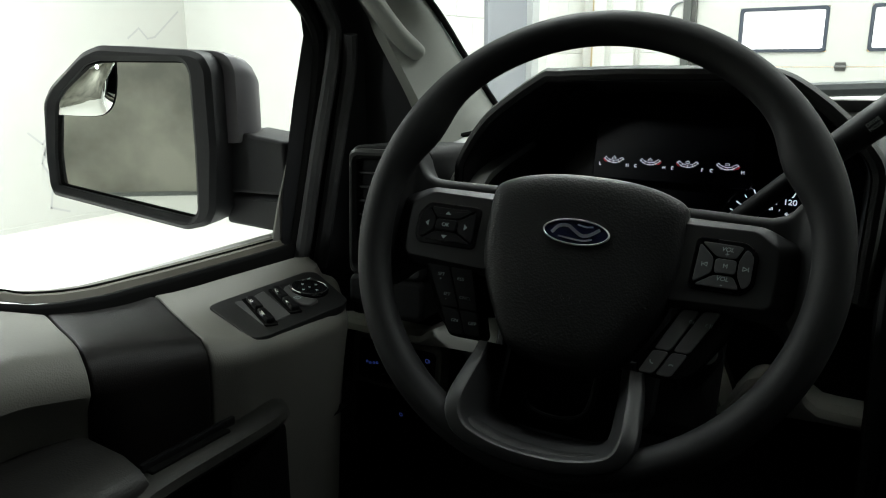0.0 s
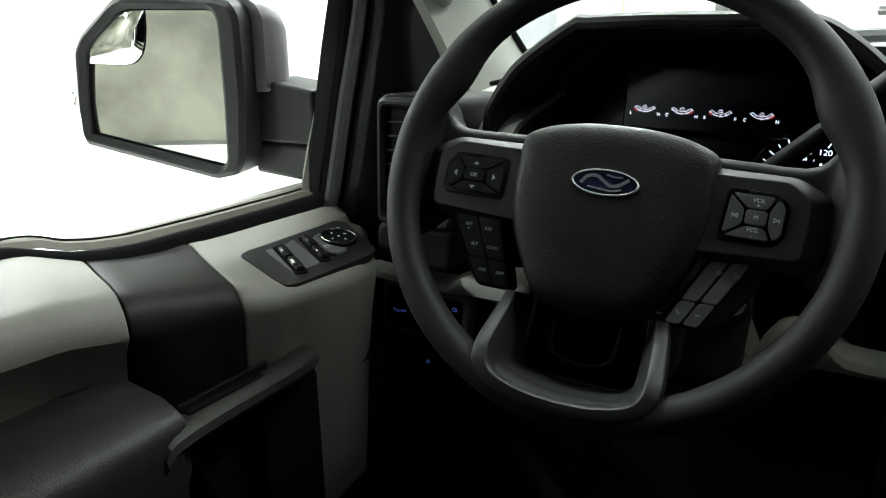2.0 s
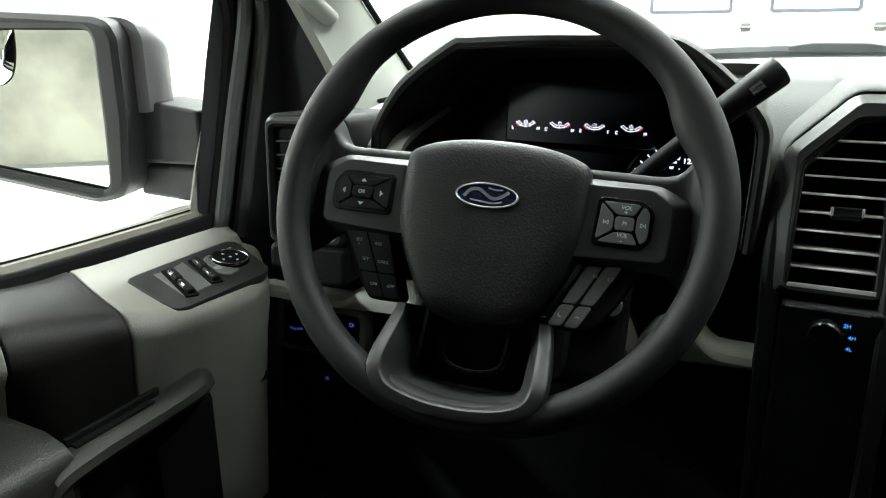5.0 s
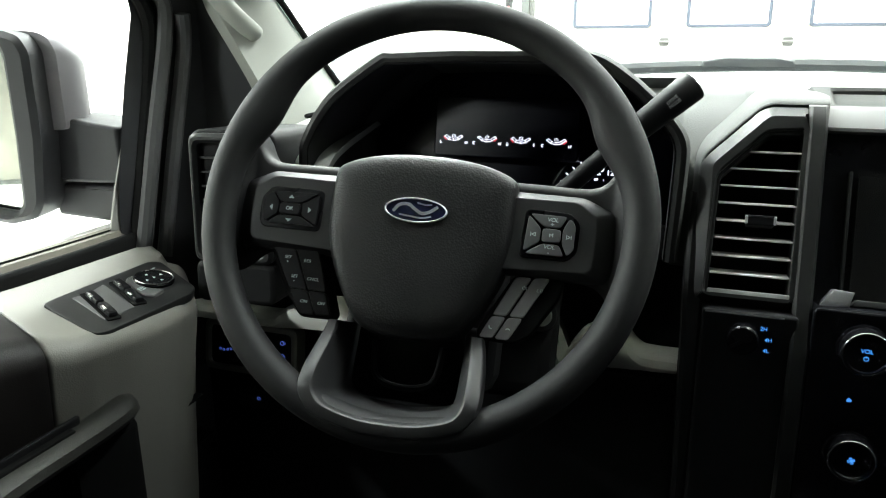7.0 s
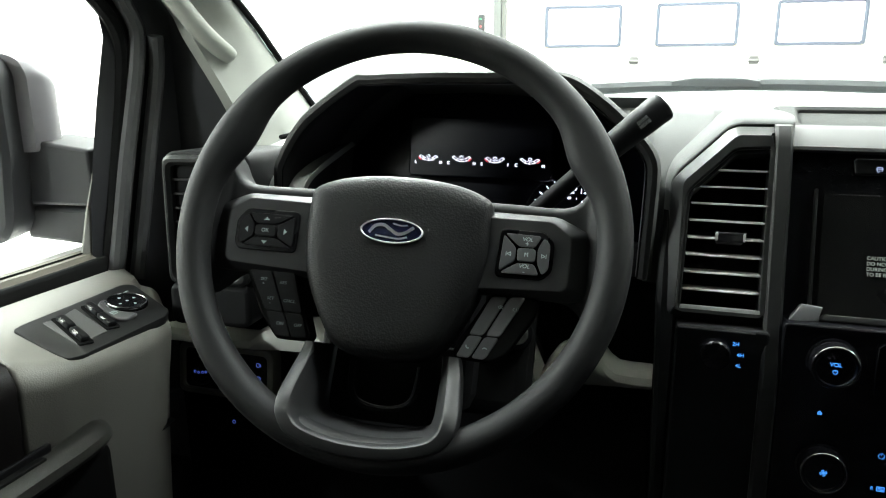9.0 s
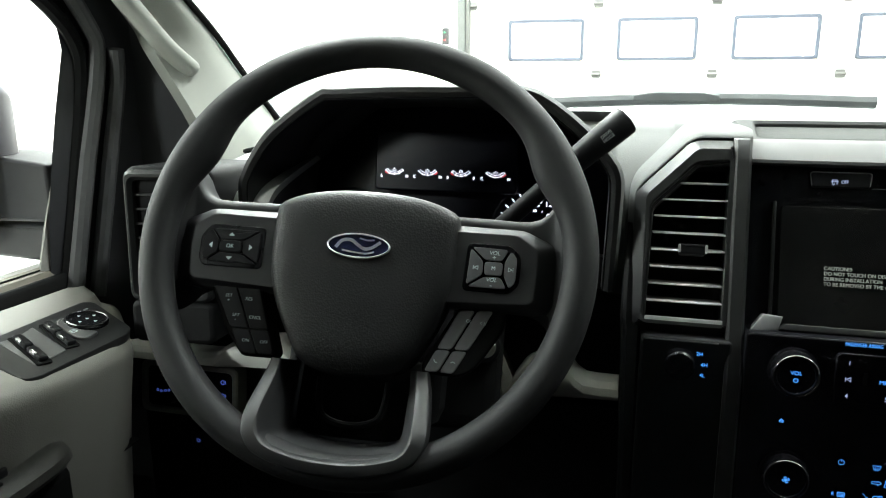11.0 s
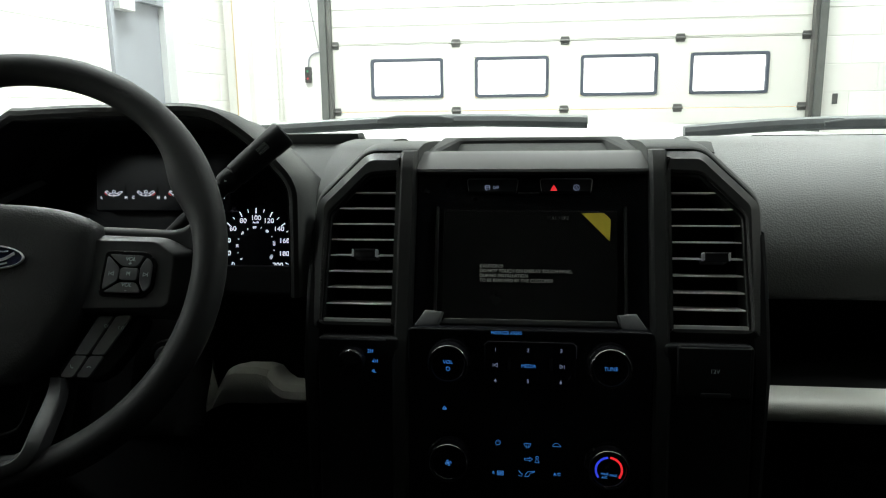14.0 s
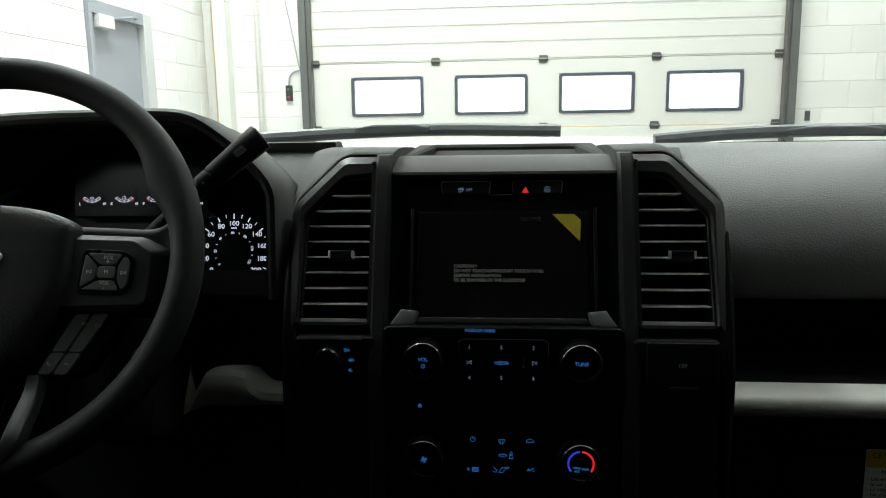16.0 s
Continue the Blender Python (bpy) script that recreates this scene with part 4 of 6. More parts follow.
HOOD = [(-0.223, 1.40), (-0.223, 1.485), (-0.217, 1.510), (-0.197, 1.541), (-0.172, 1.566), (-0.119, 1.601), (-0.1, 1.604), (-0.03, 1.6065), (0.03, 1.6065), (0.076, 1.607), (0.104, 1.605), (0.124, 1.599), (0.146, 1.585), (0.167, 1.568), (0.19, 1.545), (0.205, 1.522), (0.2065, 1.49), (0.203, 1.40)]


def hood_ring(y, grow, lift=0.0, soft=3):
    g = [(x, z) for x, z in HOOD]
    closed = inset(g[::-1], -grow)[::-1]
    closed[0], closed[-1] = (closed[0][0], 1.40), (closed[-1][0], 1.40)
    return [Vector((p.x, y, p.y + (lift if p.y > 1.45 else 0))) for p in smooth_path([(x, z, 0) for x, z in closed], soft)]


secs = [hood_ring(1.19, -0.017), hood_ring(1.075, -0.014), hood_ring(1.063, -0.0125), hood_ring(1.058, -0.0105), hood_ring(1.056, -0.006), hood_ring(1.057, -0.001), hood_ring(1.064, 0.002), hood_ring(1.12, -0.004, -0.001), hood_ring(1.2, -0.018, -0.004), hood_ring(1.3, -0.04, -0.012), hood_ring(1.4, -0.07, -0.03)]
# Inner side and lip take the darkened skin as painted shade.
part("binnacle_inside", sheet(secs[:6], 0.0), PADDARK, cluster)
part("binnacle", sheet(secs[5:], 0.0), PAD, cluster)
part("rim_seam", tube([p + Vector((0, -0.001, 0)) for p in hood_ring(1.0595, -0.0115)], 0.0009, sides=6), DEEP, cluster)
CLF = frame_at((0, 1.18, 1.5), (1, 0, 0), (0, 0.2, 1))
part("face", prism(CLF, [(-0.2, -0.13), (0.19, -0.13), (0.19, 0.0), (0.115, 0.075), (-0.105, 0.09), (-0.19, 0.01)], -0.05, -0.031), LENS, cluster)
part("display", prism(CLF, rounded(rect(-0.1, 0.081, -0.024, 0.05), 0.006), -0.03, -0.0012, 0.002), LENS, cluster, "unlit black display between the dials")
part("lower_lip", prism(CLF, rounded(rect(-0.2, 0.2, -0.125, -0.09), 0.01), -0.02, 0.05, 0.006), BLACK, cluster)
LETTER = [("L", "H"), ("C", "H"), ("E", "F"), ("C", "H")]
for gx, (a, b), red in zip((-0.074, -0.031, 0.0115, 0.0545), LETTER, (1, 0, 1, 0)):
    g = CLF @ Matrix.Translation((gx, -0.001, 0.0003))
    w = part("gauge", prism(g, rect(-0.015, 0.015, -0.008, 0.012), -0.001, 0.0), LENS, cluster)
    strokes([arc(0, 0.012, 0.0153, 222, 318, 10)], g, 0.00055, WHITE, w, "scale")
    strokes([arc(0, 0.012, 0.0128, 225, 315, 10)], g, 0.0004, WHITE, w, "scale")
    for k in range(5):
        ang = radians(222 + 24 * k)
        strokes([[(0.0128 * math.cos(ang), 0.012 + 0.0128 * math.sin(ang)), (0.0163 * math.cos(ang), 0.012 + 0.0163 * math.sin(ang))]], g, 0.0004, WHITE, w, "tick")
    strokes([[(-0.002, 0.0032), (-0.002, 0.001), (0.002, 0.001), (0.002, 0.0032), (-0.002, 0.0032)], [(0, 0.0032), (0, 0.0045)]], g, 0.0003, WHITE, w, "symbol")
    ra = (222, 238) if red else (302, 318)
    strokes([arc(0, 0.012, 0.0172, ra[0], ra[1], 4)], g, 0.0005, RED, w, "red_zone")
    text(a, g @ Matrix.Translation((-0.0165, -0.0055, 0)), 0.0052, WHITE, w)
    text(b, g @ Matrix.Translation((0.0165, -0.0055, 0)), 0.0052, WHITE, w)


DLF = frame_at((0, 1.21, 1.5), (1, 0, 0), (0, 0.2, 1))


def dial(cx, cy, name):
    g = DLF @ Matrix.Translation((cx, cy, 0.0003)) @ Matrix.Scale(1.09, 4)
    d = part(name, lathe(g, [(0.052, -0.002), (0.052, -0.0008), (0.05, -0.0004)], 40), LENS, cluster)
    return d, g


d, g = dial(0.102, -0.0725, "speedometer")
for v in range(0, 201, 10):
    a = radians(90 - (v - 100) * 1.3)
    r0 = 0.041 if v % 20 else 0.0395
    strokes([[(r0 * math.cos(a), r0 * math.sin(a)), (0.0445 * math.cos(a), 0.0445 * math.sin(a))]], g, 0.0011 if v % 20 == 0 else 0.0007, WHITE, d, "tick")
    if v % 20 == 0:
        text(str(v), g @ Matrix.Translation((0.0335 * math.cos(a) * 1.06, 0.0335 * math.sin(a), 0)), 0.0078, WHITE, d, "numeral", wide=1.1)
for v in range(0, 121, 10):
    a = radians(90 - (v * 1.609 - 100) * 1.3)
    if v % 20 == 0:
        text(str(v), g @ Matrix.Translation((0.0225 * math.cos(a), 0.0225 * math.sin(a), 0)) @ pose(0, 0, 0, 0, 0, math.degrees(a) - 90), 0.0042, WHITE, d, "numeral")
    else:
        strokes([[(0.022 * math.cos(a), 0.022 * math.sin(a)), (0.0235 * math.cos(a), 0.0235 * math.sin(a))]], g, 0.0006, WHITE, d, "tick")
text("km/h", g @ Matrix.Translation((0, 0.0283, 0)), 0.0035, WHITE, d, "numeral")
d, g = dial(-0.141, -0.084, "tachometer")
for i in range(15):
    a = radians(220 - i * 260 / 14)
    r0 = 0.0385 if i % 2 == 0 else 0.0405
    strokes([[(r0 * math.cos(a), r0 * math.sin(a)), (0.0445 * math.cos(a), 0.0445 * math.sin(a))]], g, 0.0009 if i % 2 == 0 else 0.0007, WHITE, d, "tick")

# ---- steering wheel ----
tilt, yaw = radians(24.5), radians(9.57)
N0 = Vector((math.sin(yaw), -math.cos(yaw), 0))
AX = Vector((math.cos(yaw), math.sin(yaw), 0))
AZ = N0 * math.cos(tilt) + Vector((0, 0, 1)) * math.sin(tilt)
W = frame_at((0.0006, 0.8764, 1.4779), AX, AZ.cross(AX)) @ pose(0, 0, 0, 0, 0, -3.4)
tilt = radians(25.85)
AZ = N0 * math.cos(tilt) + Vector((0, 0, 1)) * math.sin(tilt)
RW = frame_at((0.0074, 0.8621, 1.4798), AX, AZ.cross(AX)) @ pose(0, 0, 0, 0, 0, -3.4)   # the rim, proud of the hub
wheel = empty("steering_wheel", "black truck steering wheel with grey button spokes", "steering wheel", at=(0.0, 0.9, 1.45))


def wm(x, y, h=0.0):
    return W @ Matrix.Translation((x, y, h))


def rim_mesh():
    bm = bmesh.new()
    n, k = 160, 20
    loops = []
    for i in range(n):
        a = 2 * math.pi * i / n
        d = math.degrees(a)
        bulge = sum(math.exp(-((d - c) / 11) ** 2) for c in (27, 153))
        inner = 0.0142 + 0.010 * bulge
        c = Vector((math.cos(a), math.sin(a), 0))
        loops.append([bm.verts.new(RW @ (c * (0.1771 + (0.0142 if math.cos(b) > 0 else inner) * math.cos(b)) + Vector((0, 0, 0.0145 * math.sin(b))))) for b in (2 * math.pi * j / k for j in range(k))])
    for i in range(n):
        a, b = loops[i], loops[(i + 1) % n]
        for j in range(k):
            bm.faces.new((a[j], b[j], b[(j + 1) % k], a[(j + 1) % k]))
    return bm


part("rim", rim_mesh(), RIM, wheel)


def cover_mesh():
    """The airbag cover: a swollen shield with a rounded edge."""
    half = smooth_path([(0.0, 0.0497, 0), (-0.02, 0.0492, 0), (-0.04, 0.047, 0), (-0.057, 0.0432, 0), (-0.072, 0.0372, 0), (-0.0778, 0.0318, 0), (-0.0795, 0.024, 0), (-0.0803, 0.008, 0), (-0.08, -0.014, 0), (-0.0765, -0.036, 0), (-0.068, -0.059, 0), (-0.0535, -0.086, 0), (-0.045, -0.097, 0), (-0.034, -0.1035, 0), (-0.016, -0.1075, 0), (0.0, -0.108, 0)], 4)
    pts = [(p.x + 0.002, p.y) for p in half] + [(0.002 - p.x, p.y) for p in half[-2:0:-1]]
    bm = bmesh.new()
    loops = []
    for f, z in ((1.0, -0.03), (1.0, -0.006), (0.995, -0.001), (0.98, 0.0035), (0.955, 0.0068), (0.92, 0.009), (0.87, 0.0107), (0.8, 0.0119), (0.7, 0.0126), (0.58, 0.013), (0.45, 0.0133), (0.32, 0.0135), (0.2, 0.0136), (0.08, 0.0137)):
        loops.append([bm.verts.new(W @ Vector((0.002 + (x - 0.002) * f, -0.018 + (y + 0.018) * f, z))) for x, y in pts])
    for a, b in zip(loops, loops[1:]):
        for i in range(len(pts)):
            bm.faces.new((a[i], a[(i + 1) % len(pts)], b[(i + 1) % len(pts)], b[i]))
    bm.faces.new(loops[-1])
    bm.faces.new(loops[0][::-1])
    return bm


cover = part("airbag_cover", cover_mesh(), HUBSKIN, wheel, "grained airbag cover")
text("AIRBAG", wm(0.0, -0.053, 0.0119), 0.0075, mat("embossed_black", (0.006, 0.006, 0.006), 0.4, spec=0.3), cover, depth=0.0016)
FACE = [(0.066, 0.019), (0.130, 0.0197), (0.1468, 0.0085), (0.1475, -0.008), (0.1462, -0.0335), (0.141, -0.0372), (0.066, -0.0405)]
FOOT = [(0.066, 0.0268), (0.1362, 0.0264), (0.162, 0.0142), (0.1645, -0.006), (0.1635, -0.036), (0.157, -0.0435), (0.066, -0.0435)]
BUT = [(0.0895, -0.0275), (0.125, -0.0275), (0.1315, -0.021), (0.132, 0.001), (0.1245, 0.008), (0.0915, 0.0085)]
BUTL = [(0.0855, -0.024), (0.1345, -0.024), (0.1375, -0.019), (0.1375, -0.001), (0.1305, 0.008), (0.0855, 0.008)]


def bezel_mesh(f):
    """A spoke bezel: a flat face with a wide chamfer falling to the rim."""
    face, foot = rounded(f(FACE), 0.004, 4), rounded(f(FOOT), 0.006, 4)
    bm = bmesh.new()
    loops = []
    for t, z in ((0.0, -0.02), (0.0, -0.0075), (0.1, -0.0055), (0.92, 0.0035), (1.0, 0.004)):
        loops.append([bm.verts.new(W @ Vector((a[0] + (c[0] - a[0]) * t, a[1] + (c[1] - a[1]) * t, z))) for a, c in zip(foot, face)])
    loops.append([bm.verts.new(W @ Vector((x, y, 0.0041))) for x, y in inset(face, 0.001)])
    k = len(face)
    for a, c in zip(loops, loops[1:]):
        for i in range(k):
            bm.faces.new((a[i], a[(i + 1) % k], c[(i + 1) % k], c[i]))
    bm.faces.new(loops[-1])
    return bm


LOWPAD = [(0.059, -0.091), (0.0605, -0.0995), (0.09, -0.1), (0.103, -0.092), (0.124, -0.058), (0.126, -0.0435), (0.0855, -0.043)]


def wedge(pts, h0, h1, material, parent, name="key", bevel=0.0006):
    return part(name, prism(W, pts, h0, h1, min(bevel, 0.0006), 0.003, 2), material, parent)


for s in (-1, 1):
    f = (lambda q: q) if s > 0 else mirrored
    secs = []
    for x, top, low, h in ((0.05, 0.0368, -0.041, -0.008), (0.1, 0.0365, -0.041, -0.008), (0.125, 0.036, -0.041, -0.008), (0.138, 0.0365, -0.0415, -0.008), (0.146, 0.039, -0.043, -0.008), (0.1515, 0.0435, -0.046, -0.0078), (0.156, 0.050, -0.05, -0.0074), (0.16, 0.059, -0.055, -0.006), (0.166, 0.068, -0.062, 0.0), (0.172, 0.07, -0.066, 0.008)):
        secs.append([W @ Vector((s * x + 0.002, y, z)) for y, z in ((top, h - 0.035), (top, h - 0.009), (top - 0.0015, h - 0.004), (top - 0.005, h - 0.0008), (top - 0.0085, h), (low + 0.008, h), (low + 0.002, h - 0.004), (low, h - 0.012), (low, h - 0.035))])
    part("spoke", sheet(secs, 0.0), RIM, wheel)
    part("spoke_bezel", bezel_mesh(f), SATIN, wheel, "grey satin spoke bezel")
    well = part("button_well", prism(W, inset(rounded(f(BUT if s > 0 else BUTL), 0.003), -0.0022), 0.0, 0.0052, 0.0008), GLOSS, wheel)
    bx0, bx1, by0, by1 = 0.1045, 0.1195, -0.0155, -0.0045
    km = KEY if s > 0 else BUTTON_DARK
    if s < 0:
        bx0, bx1, by0, by1 = 0.1025, 0.1215, -0.0135, -0.0038
        for q in ([(0.0875, -0.0225), (0.1325, -0.0225), (bx1, by0 - 0.001), (bx0, by0 - 0.001)], [(0.0875, 0.0062), (bx0, by1 + 0.001), (bx1, by1 + 0.001), (0.1285, 0.0062)], [(0.0866, -0.0215), (bx0 - 0.001, by0), (bx0 - 0.001, by1), (0.0866, 0.0055)], [(bx1 + 0.001, by0), (0.1335, -0.0215), (0.1358, -0.018), (0.1358, -0.002), (0.1298, 0.0055), (bx1 + 0.001, by1)], [(bx0, by0), (bx1, by0), (bx1, by1), (bx0, by1)]):
            wedge(f(q), 0.004, 0.0082 if len(q) == 4 and q[0] == (bx0, by0) else 0.0072, km, well)
    for q, h in () if s < 0 else (([(0.0915, -0.026), (0.1235, -0.026), (bx1 - 0.001, by0 - 0.0012), (bx0 + 0.001, by0 - 0.0012)], 0.0072), ([(0.0935, 0.007), (bx0 + 0.001, by1 + 0.0012), (bx1 - 0.001, by1 + 0.0012), (0.1235, 0.0065)], 0.0072), ([(0.0905, -0.0245), (bx0 - 0.0012, by0), (bx0 - 0.0012, by1), (0.0925, 0.006)], 0.0072), ([(bx1 + 0.0012, by0), (0.1255, -0.0255), (0.1305, -0.0205), (0.1308, 0.0), (0.1255, 0.0055), (bx1 + 0.0012, by1)], 0.0072), ([(bx0, by0), (bx1, by0), (bx1, by1), (bx0, by1)], 0.0082)):
        wedge(f(q), 0.004, h, km, well)
    km = BUTTON if s > 0 else BUTTON_DARK
    # lower keys
    base = part("lower_pad", prism(W, f(LOWPAD if s > 0 else [(0.0635, -0.094), (0.066, -0.0985), (0.094, -0.099), (0.111, -0.079), (0.130, -0.041), (0.127, -0.0375), (0.083, -0.0385)]), -0.024, -0.0065, 0.002, 0.004), DEEP, wheel)
    mid = lambda a, b, t: (a[0] + (b[0] - a[0]) * t, a[1] + (b[1] - a[1]) * t)
    A, B, C, D = ((0.0865, -0.0451), (0.1151, -0.0435), (0.086, -0.0975), (0.0615, -0.0972)) if s > 0 else ((0.0845, -0.0405), (0.1275, -0.039), (0.0945, -0.0965), (0.0655, -0.096))
    for t0, t1 in ((0.0, 0.635), (0.65, 1.0)):
        for u0, u1 in ((0.01, 0.46), (0.54, 0.99)) if s > 0 else ((0.01, 0.488), (0.512, 0.99)):
            q = [mid(mid(A, B, u), mid(D, C, u), t) for t, u in ((t0, u0), (t1, u0), (t1, u1), (t0, u1))]
            wedge(f(q), -0.01, -0.0035, km, base, bevel=0.001)


def sym(lines, x, y, h, parent, material=PRINT, w=0.0006):
    strokes(lines, wm(x, y, h), w, material, parent, "symbol")


def arrow(x, y, dx, dy, parent):
    a = [(-dx * 0.001 - dy * 0.0026, -dy * 0.001 + dx * 0.0026), (-dx * 0.001 + dy * 0.0026, -dy * 0.001 - dx * 0.0026), (dx * 0.0018, dy * 0.0018)]
    part("arrow", prism(wm(x, y, 0.0071), a, 0, 0.0004), PRINT, parent)


arrow(-0.112, 0.0015, 0, 1, wheel)
arrow(-0.112, -0.0185, 0, -1, wheel)
arrow(-0.129, -0.0085, -1, 0, wheel)
arrow(-0.0945, -0.0085, 1, 0, wheel)
text("OK", wm(-0.112, -0.0086, 0.0083), 0.0046, PRINT, wheel)
text("VOL", wm(0.112, 0.0028, 0.0073), 0.0046, PRINT, wheel, shear=0.2)
text("+", wm(0.112, -0.001, 0.0073), 0.006, PRINT, wheel)
text("VOL", wm(0.111, -0.0195, 0.0073), 0.0046, PRINT, wheel, shear=0.2)
text("-", wm(0.111, -0.0238, 0.0073), 0.006, PRINT, wheel)
text("M", wm(0.112, -0.01, 0.0083), 0.0046, PRINT, wheel)
for x, s in ((0.0975, 1), (0.126, -1)):
    sym([[(-0.002 * s, 0.0015), (-0.002 * s, -0.0015)], [(0.0018 * s, 0.0015), (-0.0012 * s, 0), (0.0018 * s, -0.0015), (0.0018 * s, 0.0015)]], x, -0.01, 0.0073, wheel, w=0.0005)
for wd, x, y in (("SET", -0.1085, -0.0493), ("+", -0.1085, -0.0533), ("RES", -0.0905, -0.0511), ("SET", -0.1, -0.0653), ("-", -0.1, -0.069), ("CNCL", -0.083, -0.0664), ("ON", -0.0885, -0.0859), ("OFF", -0.0725, -0.0862)):
    text(wd, wm(x - 0.0028, y, -0.0034), 0.0037, PRINT, wheel, shear=0.1, wide=1.1)
sym([[(-0.0014, -0.0006), (-0.0014, 0.0006), (0, 0.0014), (0, -0.0014), (-0.0014, -0.0006)], [(0.0007, -0.0011), (0.002, 0.0011)], [(0.0007, 0.0011), (0.002, -0.0011)]], 0.0945, -0.0535, -0.0034, wheel, w=0.0004)
sym([arc(-0.001, 0, 0.0011, 90, 270), [(0.0006, -0.0014), (0.0012, 0.0014)], [(0.002, -0.0016), (0.0026, 0.0016)]], 0.107, -0.0545, -0.0034, wheel, w=0.0004)
sym([arc(0.001, 0.001, 0.0019, 170, 280, 6)], 0.0705, -0.0885, -0.0034, wheel, w=0.0009)
sym([arc(0, -0.0014, 0.0019, 40, 140, 6)], 0.085, -0.0885, -0.0034, wheel, w=0.0009)
UO = [(0.066, -0.098), (0.0705, -0.118), (0.0735, -0.14), (0.073, -0.153), (0.069, -0.163), (0.061, -0.1715), (0.044, -0.178), (0.022, -0.1825), (0.0, -0.1836)]
UI = [(0.047, -0.098), (0.0475, -0.115), (0.0485, -0.135), (0.0485, -0.146), (0.046, -0.1535), (0.040, -0.1575), (0.028, -0.1605), (0.014, -0.1622), (0.0, -0.1625)]


def bezel_height(x, y):
    """How high the lower bezel's face lies: level with the hub at its arms, over the rim's crest below."""
    r = math.hypot(x - 0.0046, y + 0.0043)
    s = min(1.0, max(0.0, (r - 0.112) / 0.056))
    return (0.0146 - 0.0236 * y + 0.0146) * s * s * (3 - 2 * s)


secs = []
for o, i in zip(smooth_path([(x, y, 0) for x, y in UO], 4), smooth_path([(x, y, 0) for x, y in UI], 4)):
    top = bezel_height(o.x, o.y)
    row = [(o.x * 1.006, o.y * 1.006, top - 0.012)]
    for f, lift in ((0.0, -0.0015), (0.05, 0.0012), (0.12, 0.002), (0.45, 0.0024), (0.5, 0.0016), (0.55, -0.001), (0.66, -0.010), (0.9, -0.026)):
        p = o.lerp(i, f)
        row.append((p.x, p.y, top + lift))
    row.append((i.x, i.y, -0.036))
    secs.append(row)
full = secs + [[(-x, y, z) for x, y, z in q] for q in secs[-2::-1]]
part("lower_bezel", sheet([[W @ Vector(p) for p in q] for q in full], 0.0), SATIN, wheel, "grey satin lower bezel")
# The web's colour carries the darkness inside the bezel.
part("lower_web", prism(W, [(-0.058, -0.09), (-0.056, -0.16), (0.056, -0.16), (0.058, -0.09)], -0.05, -0.036, 0.003), DEEP, wheel)
bw = smooth_path([(-0.03, -0.11, -0.03), (-0.025, -0.14, -0.026), (0, -0.148, -0.025), (0.025, -0.14, -0.026), (0.03, -0.11, -0.03)], 5)
part("lower_bead", tube([W @ p for p in bw], 0.003, sides=8), BLACK, wheel)
lm = wm(0.0, -0.001, 0.0135)
ell = lambda a, b, n=48: [(a * math.cos(t), b * math.sin(t)) for t in (2 * math.pi * i / n for i in range(n))]
badge = part("badge", prism(lm, ell(0.0256, 0.0098), -0.006, 0.0014, 0.0005), BADGE, wheel, "oval dark blue badge")
part("chrome_ring", ring_plate(lm, ell(0.0266, 0.0105), ell(0.0252, 0.0092), -0.006, 0.0022, 0.0004), POLISH, badge)
for pts, w in (([(-0.0185, -0.0015, 0), (-0.014, 0.0035, 0), (-0.007, 0.0045, 0), (-0.001, 0.001, 0), (0.005, -0.0022, 0), (0.011, -0.001, 0), (0.0175, 0.0035, 0)], 0.0026), ([(-0.013, -0.0045, 0), (-0.004, -0.0055, 0), (0.006, -0.0062, 0), (0.013, -0.0045, 0)], 0.0014), ([(0.001, 0.0062, 0), (0.007, 0.005, 0), (0.0125, 0.0055, 0)], 0.0012)):
    strokes([[(p.x, p.y) for p in smooth_path(pts, 5)]], lm, w, POLISH, badge, "emblem", z=0.0014)
part("column_shroud", box(-0.075, 0.07, -0.15, 0.045, -0.26, -0.062, 0.02, m=W), BLACK, wheel)
part("column_cover", box(-0.09, 0.122, -0.15, -0.01, -0.26, -0.14, 0.015, m=W), DEEP, wheel)
ign = empty("ignition_lock", "round metal ignition key lock on the column", "ignition", at=(0.086, 0.985, 1.35))
im = frame_at((0.086, 0.978, 1.358), (1, 0.35, 0), (-0.05, 0.25, 1))
part("cylinder", lathe(im, [(0.0165, -0.04), (0.0165, -0.002), (0.015, 0.0)], 24), BLACK, ign)
part("face", lathe(im, [(0.0105, -0.002), (0.0105, 0.002), (0.009, 0.003), (0.006, 0.0022)], 24), mat("satin_nickel", (0.6, 0.6, 0.55), 0.3, metal=1.0), ign)
part("key_slot", box(-0.0011, 0.0011, -0.004, 0.004, 0.002, 0.0034, m=im), DEEP, ign)

# ---- drive-mode stalk ----
stalk = empty("gear_stalk", "black column shift stalk with a drive mode end", "gear lever", at=(0.2, 1.0, 1.5))
ga, gb = Vector((0.155, 1.0, 1.532)), Vector((0.206, 1.019, 1.576))
gd = (gb - ga).normalized()
part("lever", tube(smooth_path([(0.05, 0.985, 1.43), (0.10, 0.985, 1.48), ga + gd * 0.004], 4), 0.0085, sides=16), BUTTON_DARK, stalk)
part("collar", tube([ga - gd * 0.006, ga - gd * 0.002, ga + gd * 0.006, ga + gd * 0.010], [0.010, 0.0115, 0.0115, 0.0105], sides=24), BUTTON_DARK, stalk)
